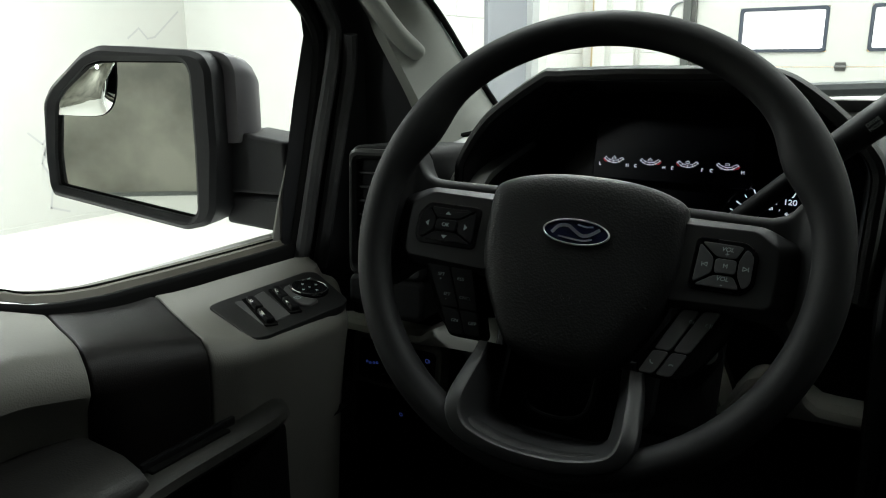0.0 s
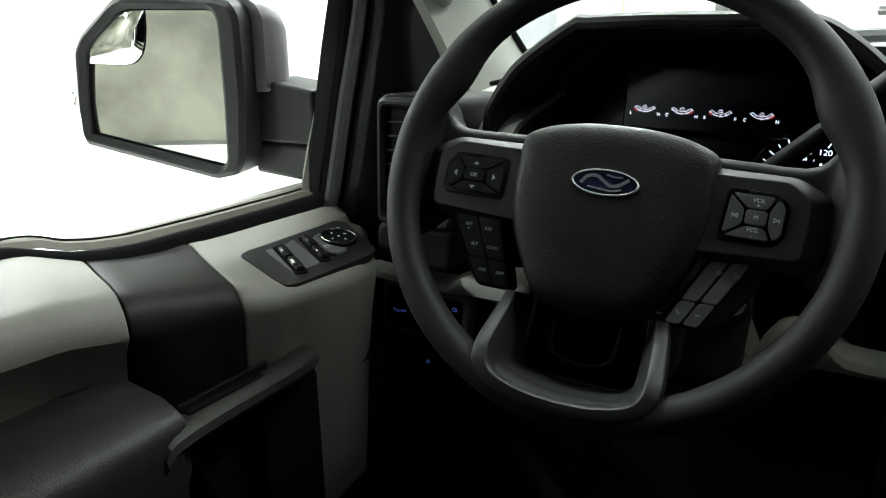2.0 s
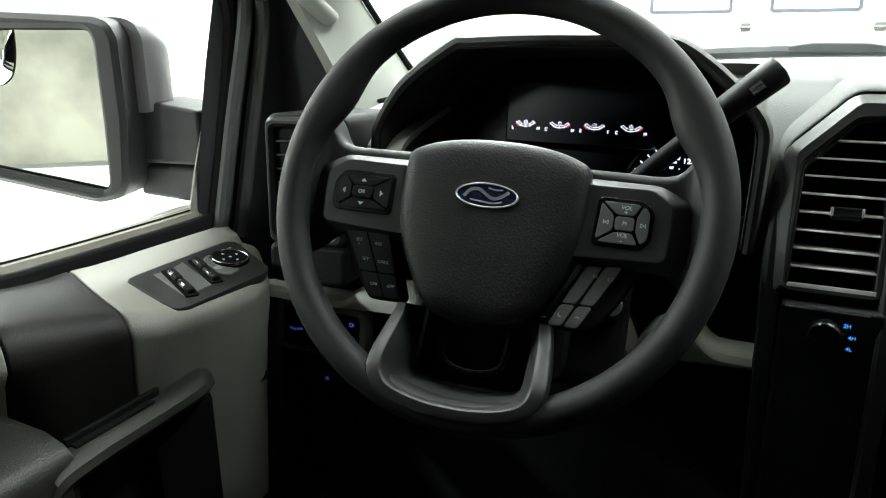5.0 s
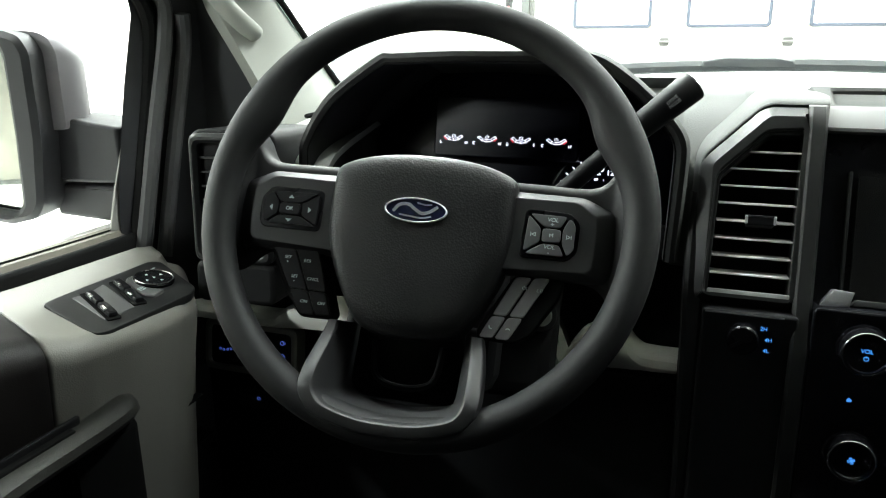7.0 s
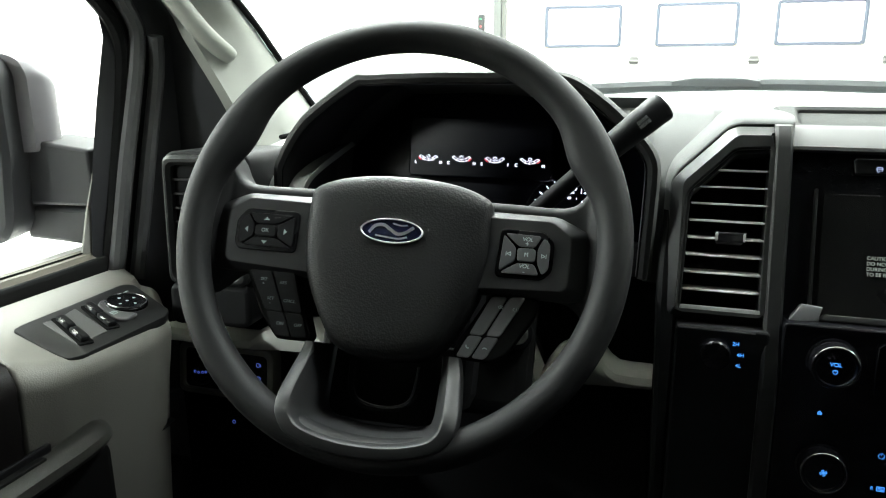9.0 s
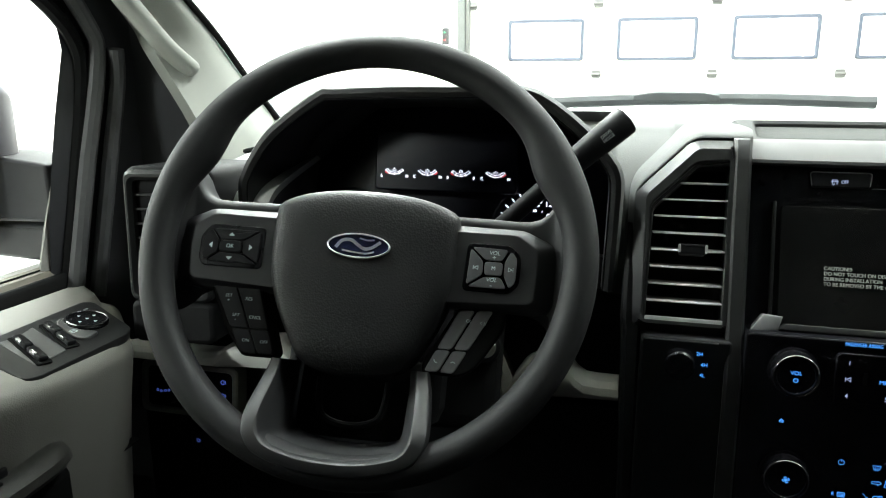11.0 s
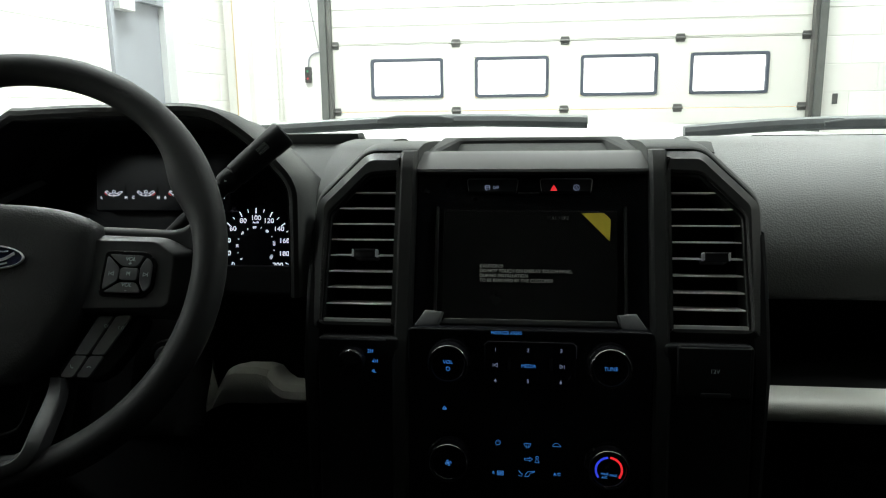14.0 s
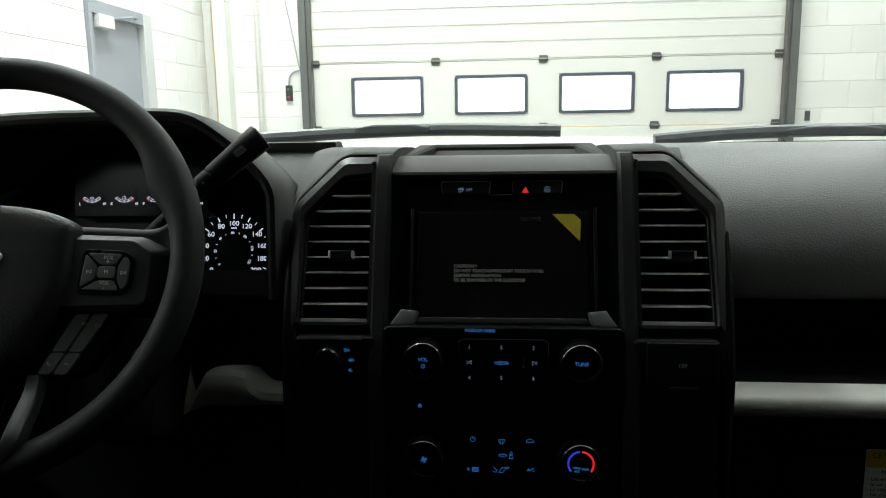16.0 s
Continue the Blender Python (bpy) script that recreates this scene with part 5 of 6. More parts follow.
grip = part("grip", tube([ga + gd * 0.009, ga + gd * 0.011, ga + gd * 0.05, gb + gd * 0.001, gb + gd * 0.003, gb + gd * 0.0032], [0.0105, 0.012, 0.0135, 0.0142, 0.0132, 0.0118], sides=32), BUTTON_DARK, stalk)
zz = gd
xx = Vector((0, 1, 0)).cross(zz).normalized()
gm = Matrix.Identity(4)
yy = zz.cross(xx)
for i in range(3):
    gm[i][0], gm[i][1], gm[i][2], gm[i][3] = xx[i], yy[i], zz[i], (gb + gd * 0.0032)[i]
part("end_cap", lathe(gm, [(0.0108, -0.002), (0.0108, 0.0004), (0.01, 0.001)], 32), GLOSS, grip)
part("end_ring", hoop(gm, 0.0126, -0.0006, 0.0006), SATIN, grip)
view = Vector((0.3, 0.3, 1.62))
cen = ga.lerp(gb, 0.68)
nz = (view - cen)
nz = (nz - gd * nz.dot(gd)).normalized()
tmx = frame_at(cen + nz * 0.0141, gd, nz.cross(gd))
PRINTDIM = mat("dim_grey_print", (0.3, 0.31, 0.31), 0.5)
text("DRIVE\nMODE", tmx, 0.0042, PRINTDIM, grip)
text("+", frame_at(ga + nz * 0.0118, gd, nz.cross(gd)), 0.006, PRINTDIM, stalk)

# ---- driver's door ----
door = empty("driver_door", "closed driver door with warm grey panel and black armrest", "car door", at=(-0.45, 0.7, 0.9))
SILL = [(0.0, 0.09), (0.2, 0.088), (0.45, 0.075), (0.58, 0.055), (0.635, 0.038), (0.665, 0.025), (0.69, 0.015), (0.72, 0.008), (0.76, 0.003), (0.85, 0.0), (0.95, -0.002), (1.05, -0.003)]
part("sill_moulding", sheet([[(-0.502, y, 1.386 + l), (-0.489, y, 1.389 + l), (-0.476, y, 1.386 + l), (-0.473, y, 1.379 + l)] for y, l in ((y, min(l, 0.03)) for y, l in SILL)], 0.003), BELT, door, "dull metal belt moulding")
part("seal", sheet([[(-0.474, y, 1.374 + l), (-0.468, y, 1.381 + l), (-0.463, y, 1.381 + l), (-0.4605, y, 1.377 + l), (-0.459, y, 1.345 + l)] for y, l in ((y, l * 0.85) for y, l in SILL)], 0.002), RUBBER, door)
part("moulding_groove", tube(smooth_path([(-0.4815, y, 1.3885 + min(l, 0.03)) for y, l in SILL], 3), 0.0011, sides=6), RUBBER, door)
part("door_skin", box(-0.55, -0.505, 0.0, 1.25, 0.7, 1.375, 0.006), PAINT, door, "white painted outer skin")
# heights and widths of the door trim along its length: y, sill height, top, inner face, edge radius, foot lean, foot height
TRIM = [(0.0, 1.43, 1.412, -0.335, 0.03, -0.046, 1.28), (0.45, 1.418, 1.402, -0.335, 0.03, -0.046, 1.28), (0.6, 1.406, 1.395, -0.335, 0.03, -0.046, 1.28), (0.655, 1.384, 1.383, -0.334, 0.031, -0.035, 1.27),
        (0.70, 1.374, 1.373, -0.334, 0.034, -0.012, 1.2), (0.74, 1.3695, 1.364, -0.331, 0.03, -0.01, 1.1), (0.77, 1.3695, 1.357, -0.325, 0.026, -0.03, 1.02), (0.80, 1.3665, 1.348, -0.311, 0.022, -0.045, 1.0), (0.85, 1.365, 1.343, -0.303, 0.02, -0.06, 1.0),
        (0.93, 1.364, 1.341, -0.303, 0.02, -0.062, 1.0), (0.965, 1.363, 1.340, -0.312, 0.02, -0.058, 1.0), (1.0, 1.362, 1.34, -0.345, 0.02, -0.03, 1.0), (1.04, 1.361, 1.34, -0.385, 0.018, -0.02, 1.0), (1.07, 1.36, 1.34, -0.415, 0.015, -0.01, 1.0)]


def trim_row(y, dip=0.0):
    """One cross-section of the door trim, sunk by dip at its seams."""
    cols = [np.interp(y, [r[0] for r in TRIM], [r[i] for r in TRIM]) for i in range(1, 7)]
    zs, zt, xi, r, lean, foot = (float(c) for c in cols)
    skew = 0.32 * min(1.0, max(0.0, (0.94 - y) / 0.16))
    prof = [(-0.457, zs), (-0.445, zs + 0.0005), (min(-0.415, xi - r - 0.02), zs + (zt - zs) * 0.35), (xi - r - 0.012, zt + 0.0015)]
    for i in range(9):
        a = math.pi / 2 * i / 8
        prof.append((xi - r + r * math.sin(a), zt - r + r * math.cos(a)))
    prof += [(xi - 0.001, zt - r - 0.006), (xi + lean * 0.5, (zt + foot) / 2), (xi + lean, foot)]
    return [(x - (dip if i > 5 else 0), y + skew * max(0.0, xi - x) * (1 if y < 1.0 else 0), z - (dip if i < 9 else 0)) for i, (x, z) in enumerate(prof)]


def trim_block(name, y0, y1, material, label):
    n = max(6, int((y1 - y0) / 0.012))
    rows = [trim_row(y0, 0.007), trim_row(y0 + 0.0004, 0.002), trim_row(y0 + 0.0014, 0.0006)]
    rows += [trim_row(y0 + 0.003 + (y1 - y0 - 0.006) * i / n) for i in range(n + 1)]
    rows += [trim_row(y1 - 0.0014, 0.0006), trim_row(y1 - 0.0004, 0.002), trim_row(y1, 0.007)]
    return part(name, sheet(rows, 0.0), material, door, label)


trim_block("pod", 0.7715, 1.05, GREIGE, "warm grey switch pod")
BRIDGE = mat("brown_black_bridge_vinyl", (0.0065, 0.0056, 0.0055), 0.5, grain=0.3, grain_size=1.4, vary=0.1, kind="cells", spec=0.13)
trim_block("bridge", 0.656, 0.771, BRIDGE, "black grained bridge")
trim_block("rear_panel", 0.0, 0.6555, GREIGE, "warm grey upper door panel")
ARM = [(-0.40, 1.306), (-0.355, 1.304), (-0.318, 1.294), (-0.298, 1.287), (-0.29, 1.281), (-0.2855, 1.272), (-0.284, 1.255), (-0.286, 1.2), (-0.30, 1.0), (-0.315, 0.85)]
part("armrest", sheet([[(x, y, z) for x, z in ARM] for y in (0.0, 0.3, 0.6, 0.645)] + [[(x - 0.002, y + (0.022 if i in (2, 3, 4, 5) else 0.014), z - 0.004) for i, (x, z) in enumerate(ARM)] for y in (0.645,)] + [[(x - 0.008, 0.645 + (0.026 if i in (2, 3, 4, 5) else 0.018), z - 0.012) for i, (x, z) in enumerate(ARM)]] + [[(x - 0.012, 0.645 + (0.027 if i in (2, 3, 4, 5) else 0.019), z - 0.05) for i, (x, z) in enumerate(ARM)]], 0.0), ARMPAD, door, "black padded armrest")
# Door grey darkened for the grab bar, with its shade in the colour.
GRAB = mat("shaded_grey_grab_bar", (0.025, 0.0245, 0.022), 0.5, spec=0.25, grain=0.3, grain_size=1.2, vary=0.08, kind="cells")
bar = part("grab_bar", sheet([[(x0, y, zt - 0.012), (x0 + 0.002, y, zt - 0.002), (x0 + 0.008, y, zt), (x0 + 0.02, y, zt - 0.002), (x0 + 0.027, y, zt - 0.008), (x0 + 0.029, y, zt - 0.016), (x0 + 0.024, y, zt - 0.023), (x0 + 0.006, y, zt - 0.026)] for y, x0, zt in ((0.638, -0.309, 1.262), (0.643, -0.308, 1.270), (0.652, -0.3085, 1.2735), (0.668, -0.310, 1.2745), (0.70, -0.312, 1.275), (0.76, -0.313, 1.275), (0.79, -0.315, 1.274), (0.815, -0.317, 1.274), (0.835, -0.322, 1.2735), (0.848, -0.33, 1.271), (0.853, -0.338, 1.267))], 0.003), GRAB, door, "warm grey grab bar")
part("slot", box(-0.307, -0.297, 0.676, 0.765, 1.2725, 1.2765, 0.0018), DEEP, bar)
part("pad", box(-0.3095, -0.3045, 0.672, 0.778, 1.2735, 1.283, 0.0022), BLACK, bar)
part("lower_trim", box(-0.46, -0.378, 0.0, 1.06, 0.75, 1.10, 0.01), BLACK, door)
# Pocket blackened because the lower door lies in shade.
part("pocket", box(-0.46, -0.316, 0.775, 0.862, 0.78, 1.238, 0.01), DEEP, door, "map pocket coloured as deep shade")
part("seam", box(-0.345, -0.334, 0.955, 0.985, 1.196, 1.1985), DEEP, door)
SWF = frame_at((-0.3845, 0.915, 1.3552), (0, 1, 0), (-1, 0, 0.174))
plate = part("switch_plate", prism(SWF, [(-0.092, -0.056), (-0.0925, -0.067), (-0.08, -0.0725), (0.038, -0.0765), (0.055, -0.069), (0.089, 0.008), (0.081, 0.0185), (-0.06, 0.02), (-0.0765, 0.0175)], -0.008, 0.0014, 0.001, 0.006, 2), FRAME, door, "satin charcoal switch plate")
RAMP = mat("satin_grey_switch_ramp", (0.06, 0.06, 0.06), 0.35, vary=0.08)
part("ramp", prism(SWF, [(-0.056, -0.052), (-0.066, -0.054), (-0.049, 0.007), (-0.036, 0.004)], 0.0, 0.0022, 0.0006, 0.002), RAMP, plate, "pale satin ramp")
part("ramp", prism(SWF, [(-0.05, -0.055), (-0.026, -0.0545), (-0.004, 0.008), (-0.024, 0.004)], 0.0, 0.0024, 0.0006, 0.002), RAMP, plate, "pale satin ramp")
for (ax, ay), (ex, ey) in (((-0.032, 0.004), (-0.06, -0.06)), ((0.009, 0.004), (-0.018, -0.0555))):
    dx, dy = ex - ax, ey - ay
    long = math.hypot(dx, dy)
    sm = SWF @ frame_at((ax, ay, 0.0), (dx, dy, 0), (-dy, dx, 0))
    part("slot", prism(sm, rounded(rect(0.0, long, -0.0075, 0.0075), 0.003), 0.0, 0.003), DEEP, plate)
    for k in (0.27, 0.73):
        rk = part("rocker", box(long * k - 0.0145, long * k + 0.0145, -0.0045, 0.0055, 0.002, 0.0085, 0.0025, m=sm), BUTTON_DARK, plate)
        part("chrome_tip", box(long * k - 0.0055, long * k + 0.0055, -0.0052, -0.0015, 0.005, 0.0092, 0.001, m=sm), CHROME, rk)
part("lock_rocker", prism(SWF, [(0.0135, -0.0065), (-0.0005, -0.04), (-0.0015, -0.0465), (0.004, -0.0545), (0.023, -0.0525), (0.021, -0.045), (0.0165, -0.036), (0.0155, -0.022), (0.021, -0.01), (0.031, -0.002), (0.024, 0.0)], 0.0, 0.0045, 0.0016, 0.003), RAMP, plate, "satin lock rocker")
km = SWF @ Matrix.Translation((0.0395, -0.0235, 0))
rnd = part("mirror_control", lathe(km, [(0.0225, 0.0), (0.0225, 0.004), (0.0205, 0.0062), (0.019, 0.0056), (0.004, 0.0056)], 36), GLOSS, plate)
part("chrome_ring", hoop(km, 0.0208, 0.0058, 0.0009), CHROME, rnd)
for dx, dy in ((0, 0.011), (0, -0.011), (0.011, 0), (-0.011, 0), (0, 0)):
    strokes([[(dx - 0.0012, dy - 0.0008), (dx + 0.0012, dy - 0.0008), (dx, dy + 0.0013), (dx - 0.0012, dy - 0.0008)]], km, 0.0008, PRINT, rnd, "mark", z=0.0056)
strokes([[(0.0, -0.003), (0.006, -0.003), (0.006, 0.003), (0.0, 0.003), (0.0, -0.003)], [(0.0, 0.0005), (0.006, 0.0005)]], SWF @ Matrix.Translation((0.005, -0.033, 0)), 0.0006, PRINT, plate, "window_symbol", z=0.0046)
text("OFF", SWF @ Matrix.Translation((0.066, 0.0, 0.0015)), 0.004, PRINT, plate)

# door window frame with its seals
FR = [(-0.466, 1.046, 1.36), (-0.466, 1.077, 1.48), (-0.466, 1.106, 1.59), (-0.466, 1.112, 1.645), (-0.465, 1.085, 1.685), (-0.463, 1.02, 1.73), (-0.458, 0.85, 1.84), (-0.452, 0.6, 1.93), (-0.45, 0.2, 1.96)]
part("run_channel", tube(smooth_path(FR, 4), 0.009, sides=8), RUBBER, door)
part("front_channel", sheet([[(-0.484, 1.021, 1.383), (-0.477, 1.046, 1.383)], [(-0.484, 1.038, 1.435), (-0.477, 1.062, 1.435)], [(-0.484, 1.0715, 1.517), (-0.477, 1.087, 1.517)], [(-0.484, 1.101, 1.586), (-0.477, 1.109, 1.586)], [(-0.483, 1.124, 1.64), (-0.477, 1.128, 1.64)]], 0.004), mat("grey_window_channel", (0.2, 0.195, 0.18), 0.5, vary=0.1), door, "dull metal front window channel")
part("glass_frame_top", tube([(x - 0.012, y + 0.03, z + 0.03) for x, y, z in FR[4:]], 0.03, sides=10), RUBBER, door)

# ---- windshield pillar ----
pillar = empty("windshield_pillar", "pale grey trimmed windshield pillar with grab handle", "pillar", at=(-0.4, 1.2, 1.5))
LEFT = [(-0.285, 1.15, 1.46), (-0.312, 1.15, 1.523), (-0.333, 1.15, 1.568), (-0.383, 1.15, 1.648), (-0.404, 1.15, 1.686), (-0.43, 1.06, 1.79), (-0.445, 0.9, 1.9), (-0.45, 0.72, 1.98)]
RIGHT = [(-0.31, 1.41, 1.48), (-0.317, 1.365, 1.53), (-0.32, 1.35, 1.541), (-0.335, 1.27, 1.62), (-0.346, 1.2, 1.688), (-0.365, 1.05, 1.80), (-0.375, 0.9, 1.9), (-0.38, 0.76, 1.985)]
lp, rp = smooth_path(LEFT, 4), smooth_path(RIGHT, 4)
secs = []
for a, b in zip(lp, rp):
    row = []
    for i in range(9):
        f = i / 8
        p = a.lerp(b, f)
        bul = math.sin(math.pi * f)
        row.append(p + Vector((0.02 * bul, -0.012 * bul, 0.004 * bul)))
    secs.append([a + Vector((-0.03, 0.02, 0))] + row + [b + Vector((-0.02, 0.03, 0))])
part("trim", sheet(secs, 0.0), PILLAR, pillar)
part("seal", tube([p + Vector((0.004, 0.004, 0.0)) for p in rp], 0.0045, sides=8), RUBBER, pillar)
part("handle", tube(smooth_path([(-0.348, 1.178, 1.622), (-0.351, 1.168, 1.630), (-0.362, 1.14, 1.655), (-0.382, 1.11, 1.70), (-0.405, 1.02, 1.79), (-0.42, 0.9, 1.88), (-0.425, 0.84, 1.925), (-0.43, 0.85, 1.95)], 5), [0.009, 0.0125, 0.0145] + [0.0155] * 33, sides=16, flat=0.75), PILLAR, pillar, "pale grey grab handle")
STRIP = mat("satin_grey_weatherstrip", (0.045, 0.045, 0.046), 0.45, grain=0.15, grain_size=0.8, vary=0.12, vary_size=25, spec=0.35)
DARKCLOTH = mat("black_inner_frame", (0.018, 0.018, 0.02), 0.65, vary=0.15, spec=0.25)
rows = [(1.15, 1.03, -0.40), (1.30, 1.03, -0.36), (1.45, 1.05, -0.30), (1.523, 1.068, -0.312), (1.568, 1.08, -0.333), (1.648, 1.105, -0.383), (1.686, 1.10, -0.404), (1.79, 0.98, -0.43), (1.9, 0.8, -0.445)]
secs = []
for z, y0, xr in rows:
    yr = 1.17 if z < 1.7 else (1.08 if z < 1.8 else 0.92)
    secs.append([(-0.475, y0 - 0.01, z), (-0.466, y0 + 0.015, z), (-0.462, (y0 + yr) / 2, z), (-0.452, yr - 0.01, z), (-0.44, yr + 0.01, z), ((-0.44 + xr) / 2, yr + 0.02, z), (xr - 0.002, yr, z)])
part("inner_frame", sheet(secs, 0.0), DARKCLOTH, pillar, "black inner door frame")
part("weatherstrip", tube(smooth_path([(-0.455, 1.044, 1.35), (-0.455, 1.086, 1.49), (-0.453, 1.128, 1.63), (-0.452, 1.118, 1.68), (-0.449, 1.04, 1.76), (-0.446, 0.85, 1.88)], 5), 0.0105, sides=10), STRIP, pillar)
part("weatherstrip", tube(smooth_path([(-0.447, 1.073, 1.34), (-0.445, 1.113, 1.48), (-0.442, 1.147, 1.60), (-0.436, 1.145, 1.65)], 5), 0.010, sides=10), STRIP, pillar)

# ---- side mirror ----
mirror = empty("side_mirror", "black truck side mirror with grey cap and spot mirror", "mirror", at=(-0.65, 1.03, 1.4))
MF = frame_at((-0.6, 1.01, 1.5), (0.95, 0.3, 0), (0, 0, 1))
MOUT = [(-0.237, -0.07), (-0.023, -0.112), (0.012, -0.104), (0.024, -0.085), (0.033, 0.0), (0.034, 0.105), (0.024, 0.124), (0.006, 0.130), (-0.13, 0.138), (-0.158, 0.129), (-0.218, 0.082), (-0.232, 0.06), (-0.24, -0.02)]
MIN = [(-0.2265, -0.056), (-0.024, -0.093), (-0.012, -0.095), (-0.004, -0.085), (0.0, 0.0), (0.001, 0.1), (-0.003, 0.112), (-0.012, 0.116), (-0.14, 0.1175), (-0.158, 0.112), (-0.2, 0.078), (-0.213, 0.06), (-0.225, -0.01)]
part("rim", ring_plate(MF, rounded(MOUT, 0.008, 3), rounded(MIN, 0.005, 3), -0.035, 0.012, 0.007), HOUSING, mirror)
part("glass", prism(MF, inset(MIN, -0.002), -0.02, -0.004), MIRROR, mirror, smooth=False)
part("glass_edge", tube([MF @ Vector((x, y, -0.003)) for x, y in rounded(MIN, 0.005, 3) + rounded(MIN, 0.005, 3)[:1]], 0.0022, sides=6, cap=False), DEEP, mirror)
SPOT = [(-0.212, 0.0445), (-0.156, 0.0430), (-0.134, 0.050), (-0.1225, 0.066), (-0.1165, 0.09), (-0.1145, 0.1165), (-0.14, 0.1175), (-0.158, 0.112), (-0.2, 0.078), (-0.209, 0.066)]
SPOT = [(p.x, p.y) for p in smooth_path([(x, y, 0) for x, y in SPOT[:6]], 4)] + SPOT[6:]
part("spot_mirror", prism(MF @ Matrix.Translation((-0.16, 0, 0.0)) @ pose(0, 0, 0, 0, 4, 0) @ Matrix.Translation((0.16, 0, 0)), SPOT, -0.005, -0.0015, dome=0.006), MIRROR, mirror, "convex spot mirror")
part("spot_edge", tube([MF @ Vector((x, y, -0.0035)) for x, y in SPOT[:21]], 0.0009, sides=6), DEEP, mirror)
BK = MF @ Matrix.Rotation(math.pi, 4, "Y")
CAPF = BK.copy()
CAPF[0][2], CAPF[1][2] = 0.28, 0.96
LOWER = [(-0.24, 0.004), (-0.24, -0.02), (-0.237, -0.07), (-0.023, -0.112), (0.012, -0.104), (0.024, -0.085), (0.0335, 0.004)]
UPPER = [(-0.24, 0.006), (0.0335, 0.006), (0.034, 0.105), (0.024, 0.124), (0.006, 0.130), (-0.13, 0.138), (-0.158, 0.129), (-0.218, 0.082), (-0.232, 0.06)]
part("shell", prism(BK, mirrored(inset(LOWER, 0.001)), 0.02, 0.095, 0.03, 0.004, 5), HOUSING, mirror)
part("collar", prism(BK, mirrored(inset(UPPER, 0.0008)), 0.02, 0.034, 0.002, 0.008, 2), HOUSING, mirror)
cap = inset(UPPER, 0.0005)
cap = rounded(mirrored(cap), 0.008, 5)
bm = bmesh.new()
cx = sum(p[0] for p in cap) / len(cap)
loops = []
for i in range(13):
    a = math.pi / 2 * i / 12
    f = max(0.04, math.cos(a) ** 0.75)
    loops.append([bm.verts.new(CAPF @ Vector((cx + (x - cx) * f, 0.006 + (y - 0.006) * f, 0.031 + 0.092 * math.sin(a)))) for x, y in cap])
for a, b in zip(loops, loops[1:]):
    for i in range(len(cap)):
        bm.faces.new((a[i], a[(i + 1) % len(cap)], b[(i + 1) % len(cap)], b[i]))
bm.faces.new(loops[-1])
bm.faces.new(loops[0][::-1])
part("cap", bm, CAP, mirror, "grey painted cap")
part("arm_upper", prism(frame_at((-0.6, 1.055, 1.5), (1, 0, 0), (0, 0, 1)), [(-0.01, -0.065), (0.116, -0.062), (0.116, 0.012), (0.02, 0.022), (0.0, 0.018)], -0.07, 0.0, 0.005, 0.006, 3), HOUSING, mirror)
part("arm_lower", prism(frame_at((-0.6, 1.06, 1.5), (1, 0, 0), (0, 0, 1)), [(-0.008, -0.112), (0.104, -0.116), (0.108, -0.067), (-0.008, -0.069)], -0.07, 0.0, 0.005, 0.006, 3), HOUSING, mirror)

# ---- wipers ----
WIP = mat("weathered_wiper_black", (0.13, 0.14, 0.145), 0.5, vary=0.3, vary_size=30)


def out(x, z):
    return (0.463 + (x - 0.463) * 0.849, 1.487, 1.587 + (z - 1.587) * 0.849)


def wiper(blade, block, name_label):
    w = empty("windshield_wiper", name_label, "wiper", "windshield wipers", at=out(*blade[0]))
    part("blade", tube(smooth_path([out(x, z) for x, z in blade], 4), 0.0105, sides=8, flat=0.95), WIP, w)
    part("rubber", tube(smooth_path([out(x, z - 0.008) for x, z in blade], 4), 0.003, sides=6), RUBBER, w)
    (x0, z0), (x1, z1) = block
    m = frame_at(Vector(out(x0, z0)).lerp(Vector(out(x1, z1)), 0.5), Vector(out(x1, z1)) - Vector(out(x0, z0)), (0, 0, 1))
    h = (Vector(out(x1, z1)) - Vector(out(x0, z0))).length / 2
    part("arm_block", prism(m, [(-h, -0.006), (h, -0.006), (h * 0.97, 0.005), (h * 0.6, 0.009), (-h * 0.5, 0.009), (-h, 0.004)], -0.010, 0.0115, 0.003), WIP, w)
    return w


wiper([(-0.25, 1.556), (0.0, 1.567), (0.16, 1.574), (0.34, 1.577), (0.548, 1.572)], [(0.158, 1.578), (0.305, 1.577)], "dark grey windshield wiper resting on the driver side")
wiper([(0.72, 1.552), (0.86, 1.562), (1.0, 1.566), (1.14, 1.565), (1.35, 1.558)], [(0.955, 1.564), (1.12, 1.563)], "dark grey windshield wiper resting on the passenger side")
cowl = empty("cowl_panel", "black plastic cowl at the windshield base", "cowl", at=(0.45, 1.8, 1.48))
part("panel", sheet([[(x, 1.512, 1.50), (x, 1.57, 1.506), (x, 1.628, 1.508)] for x in np.linspace(-0.5, 1.4, 9)], 0.004), WIP, cowl)

# ---- warning label on the glove box ----
tag = empty("warning_label", "white and yellow paper warning label with black text", "label", at=(0.9, 1.09, 1.16))
TG = frame_at((0.848, 1.0905, 1.228), (1, 0, 0), (0, 0.0, 1))
part("sheet", prism(TG, rounded(rect(0, 0.095, -0.13, 0), 0.003), -0.0004, 0.0004), mat("white_label_paper", (0.75, 0.75, 0.72), 0.6), tag)
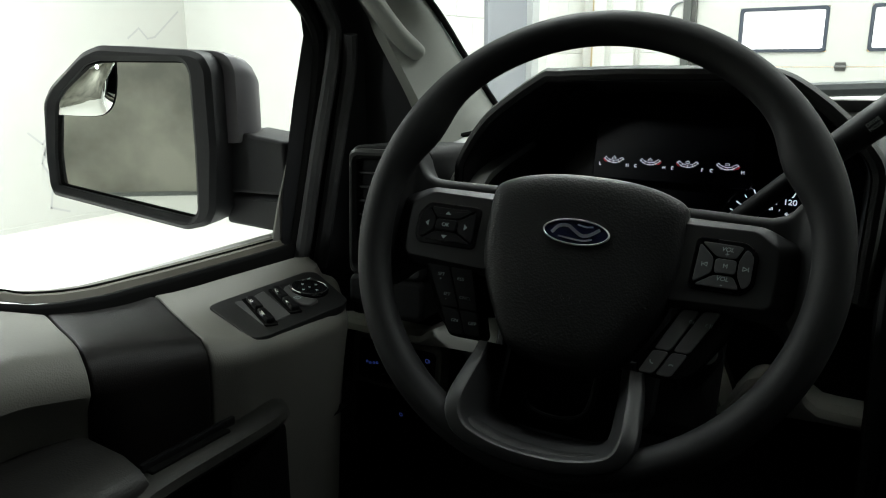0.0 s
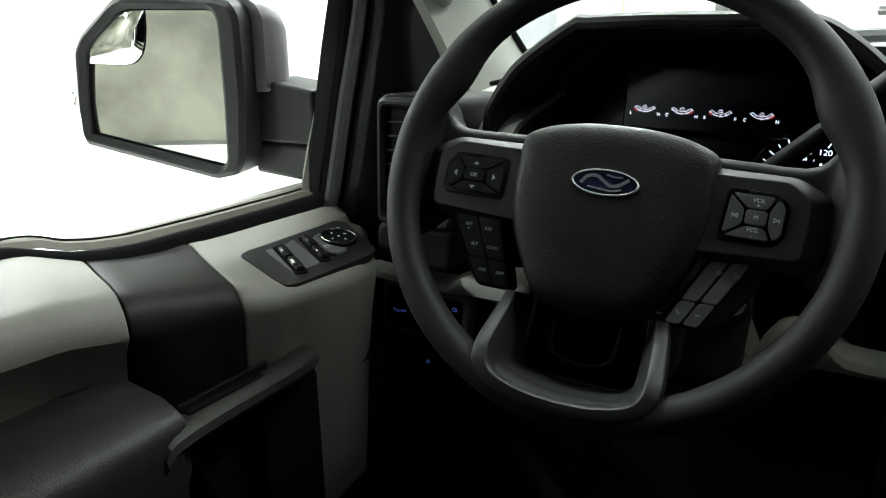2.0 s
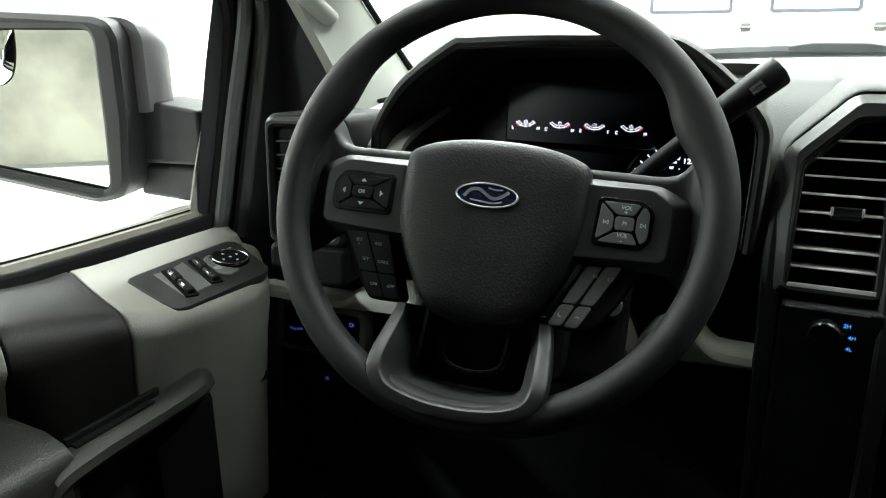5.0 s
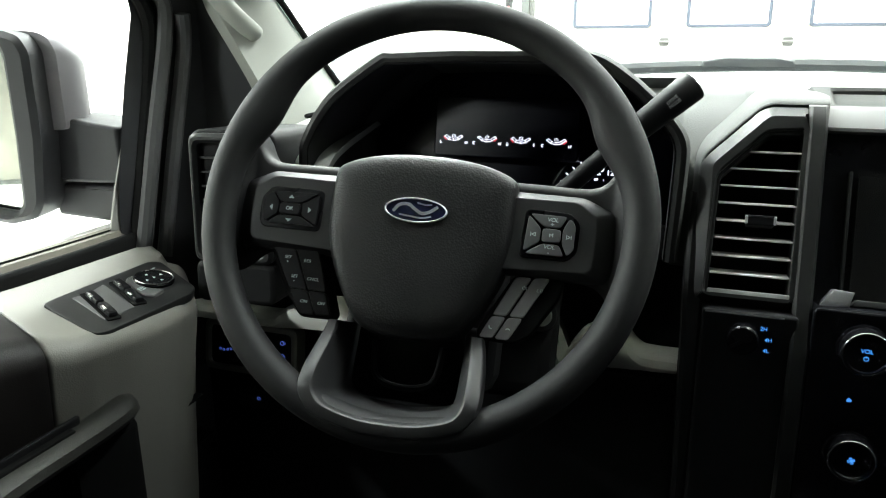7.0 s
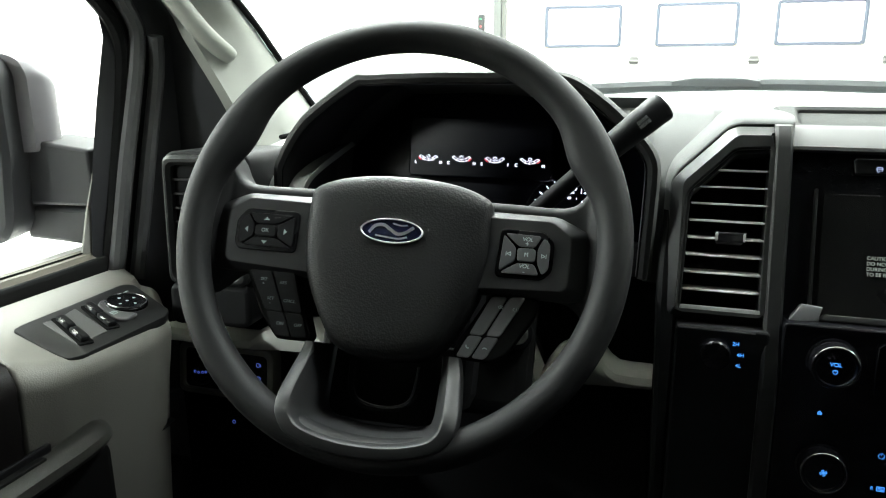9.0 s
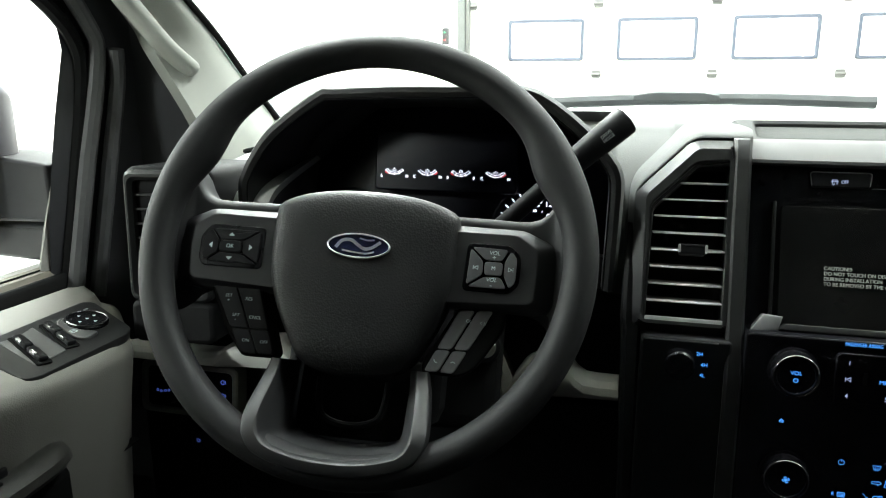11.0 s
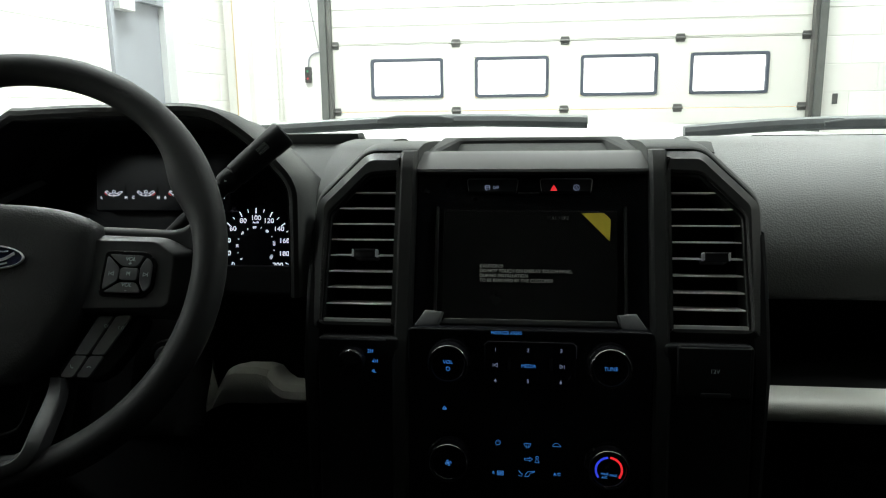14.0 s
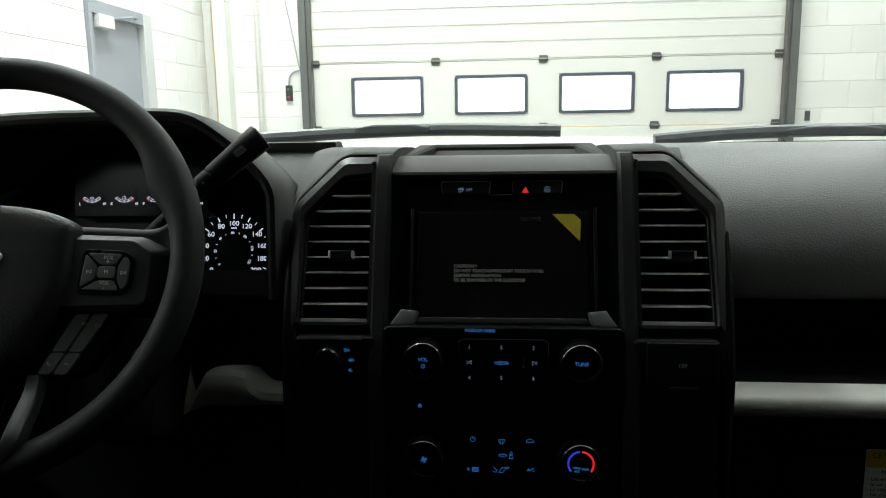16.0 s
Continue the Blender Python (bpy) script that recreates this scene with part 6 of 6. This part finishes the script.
part("header", prism(TG, rounded(rect(0.0004, 0.0946, -0.021, -0.0004), 0.003), 0.0004, 0.0006), mat("yellow_label_ink", (0.62, 0.42, 0.02), 0.5), tag)
INK = mat("black_label_ink", (0.01, 0.01, 0.01), 0.6)
text("CE VÉHI", TG @ Matrix.Translation((0.006, -0.007, 0.0007)), 0.0085, INK, tag, align="LEFT")
text("MÊME", TG @ Matrix.Translation((0.017, -0.0265, 0.0005)), 0.007, INK, tag, align="LEFT")
for i, wd in enumerate(("- Les enfa", "  le sac go", "- Le siège", "- Ne placez", "  l'arrière.", "- Utilisez", "  dispositif", "- Consultez")):
    text(wd, TG @ Matrix.Translation((0.003, -0.0345 - i * 0.0062, 0.0005)), 0.0062, INK, tag, align="LEFT")

# ---- concrete blocks of the painted walls ----
def vary_block(m):
    nt = m.node_tree
    info, ramp = nt.nodes.new("ShaderNodeObjectInfo"), nt.nodes.new("ShaderNodeMapRange")
    ramp.inputs["To Min"].default_value, ramp.inputs["To Max"].default_value = 0.93, 1.05
    hsv = nt.nodes.new("ShaderNodeHueSaturation")
    b = nt.nodes["Principled BSDF"]
    src = b.inputs["Base Color"].links[0].from_socket
    nt.links.new(info.outputs["Random"], ramp.inputs[0])
    nt.links.new(ramp.outputs[0], hsv.inputs["Value"])
    nt.links.new(src, hsv.inputs["Color"])
    nt.links.new(hsv.outputs[0], b.inputs["Base Color"])
    return m


BLOCKM = vary_block(mat("white_painted_block_face", (0.66, 0.66, 0.63), 0.7, grain=0.4, grain_size=6, vary=0.05, vary_size=200))
walls = {o.name: o for o in scene.objects}


def block_mesh(w):
    bm = box(0.003, w - 0.003, -0.004, 0.006, 0.003, 0.207, 0.003, segments=1)
    me = bpy.data.meshes.new("block")
    bmesh.ops.recalc_face_normals(bm, faces=bm.faces)
    bm.to_mesh(me)
    bm.free()
    me.materials.append(BLOCKM)
    return me


meshes = {}


def lay(parent, u0, u1, z0, rows, place):
    for r in range(rows):
        u = u0 - (0.2 if r % 2 else 0.0)
        while u < u1 - 0.02:
            a, b = max(u, u0), min(u + 0.4, u1)
            if b - a > 0.03:
                w = round(b - a, 3)
                if w not in meshes:
                    meshes[w] = block_mesh(w)
                ob = new("block", meshes[w])
                ob.parent = parent
                ob.matrix_basis = place(a, z0 + r * 0.21)
            u += 0.4


side = lambda u, z: Matrix.Translation((XL, u, z)) @ pose(0, 0, 0, 0, 0, 90)
lay(walls["wall_left_rear"], 3.76, 4.715, 1.245, 9, side)
lay(walls["wall_left_front"], 5.53, 6.49, 1.245, 9, side)
front = lambda u, z: Matrix.Translation((u, YW, z))
lay(wall_mid, -1.905, DX0 - 0.08, 1.245, 9, front)
lay(wall_right, DX1 + 0.08, 4.2, 1.245, 8, front)
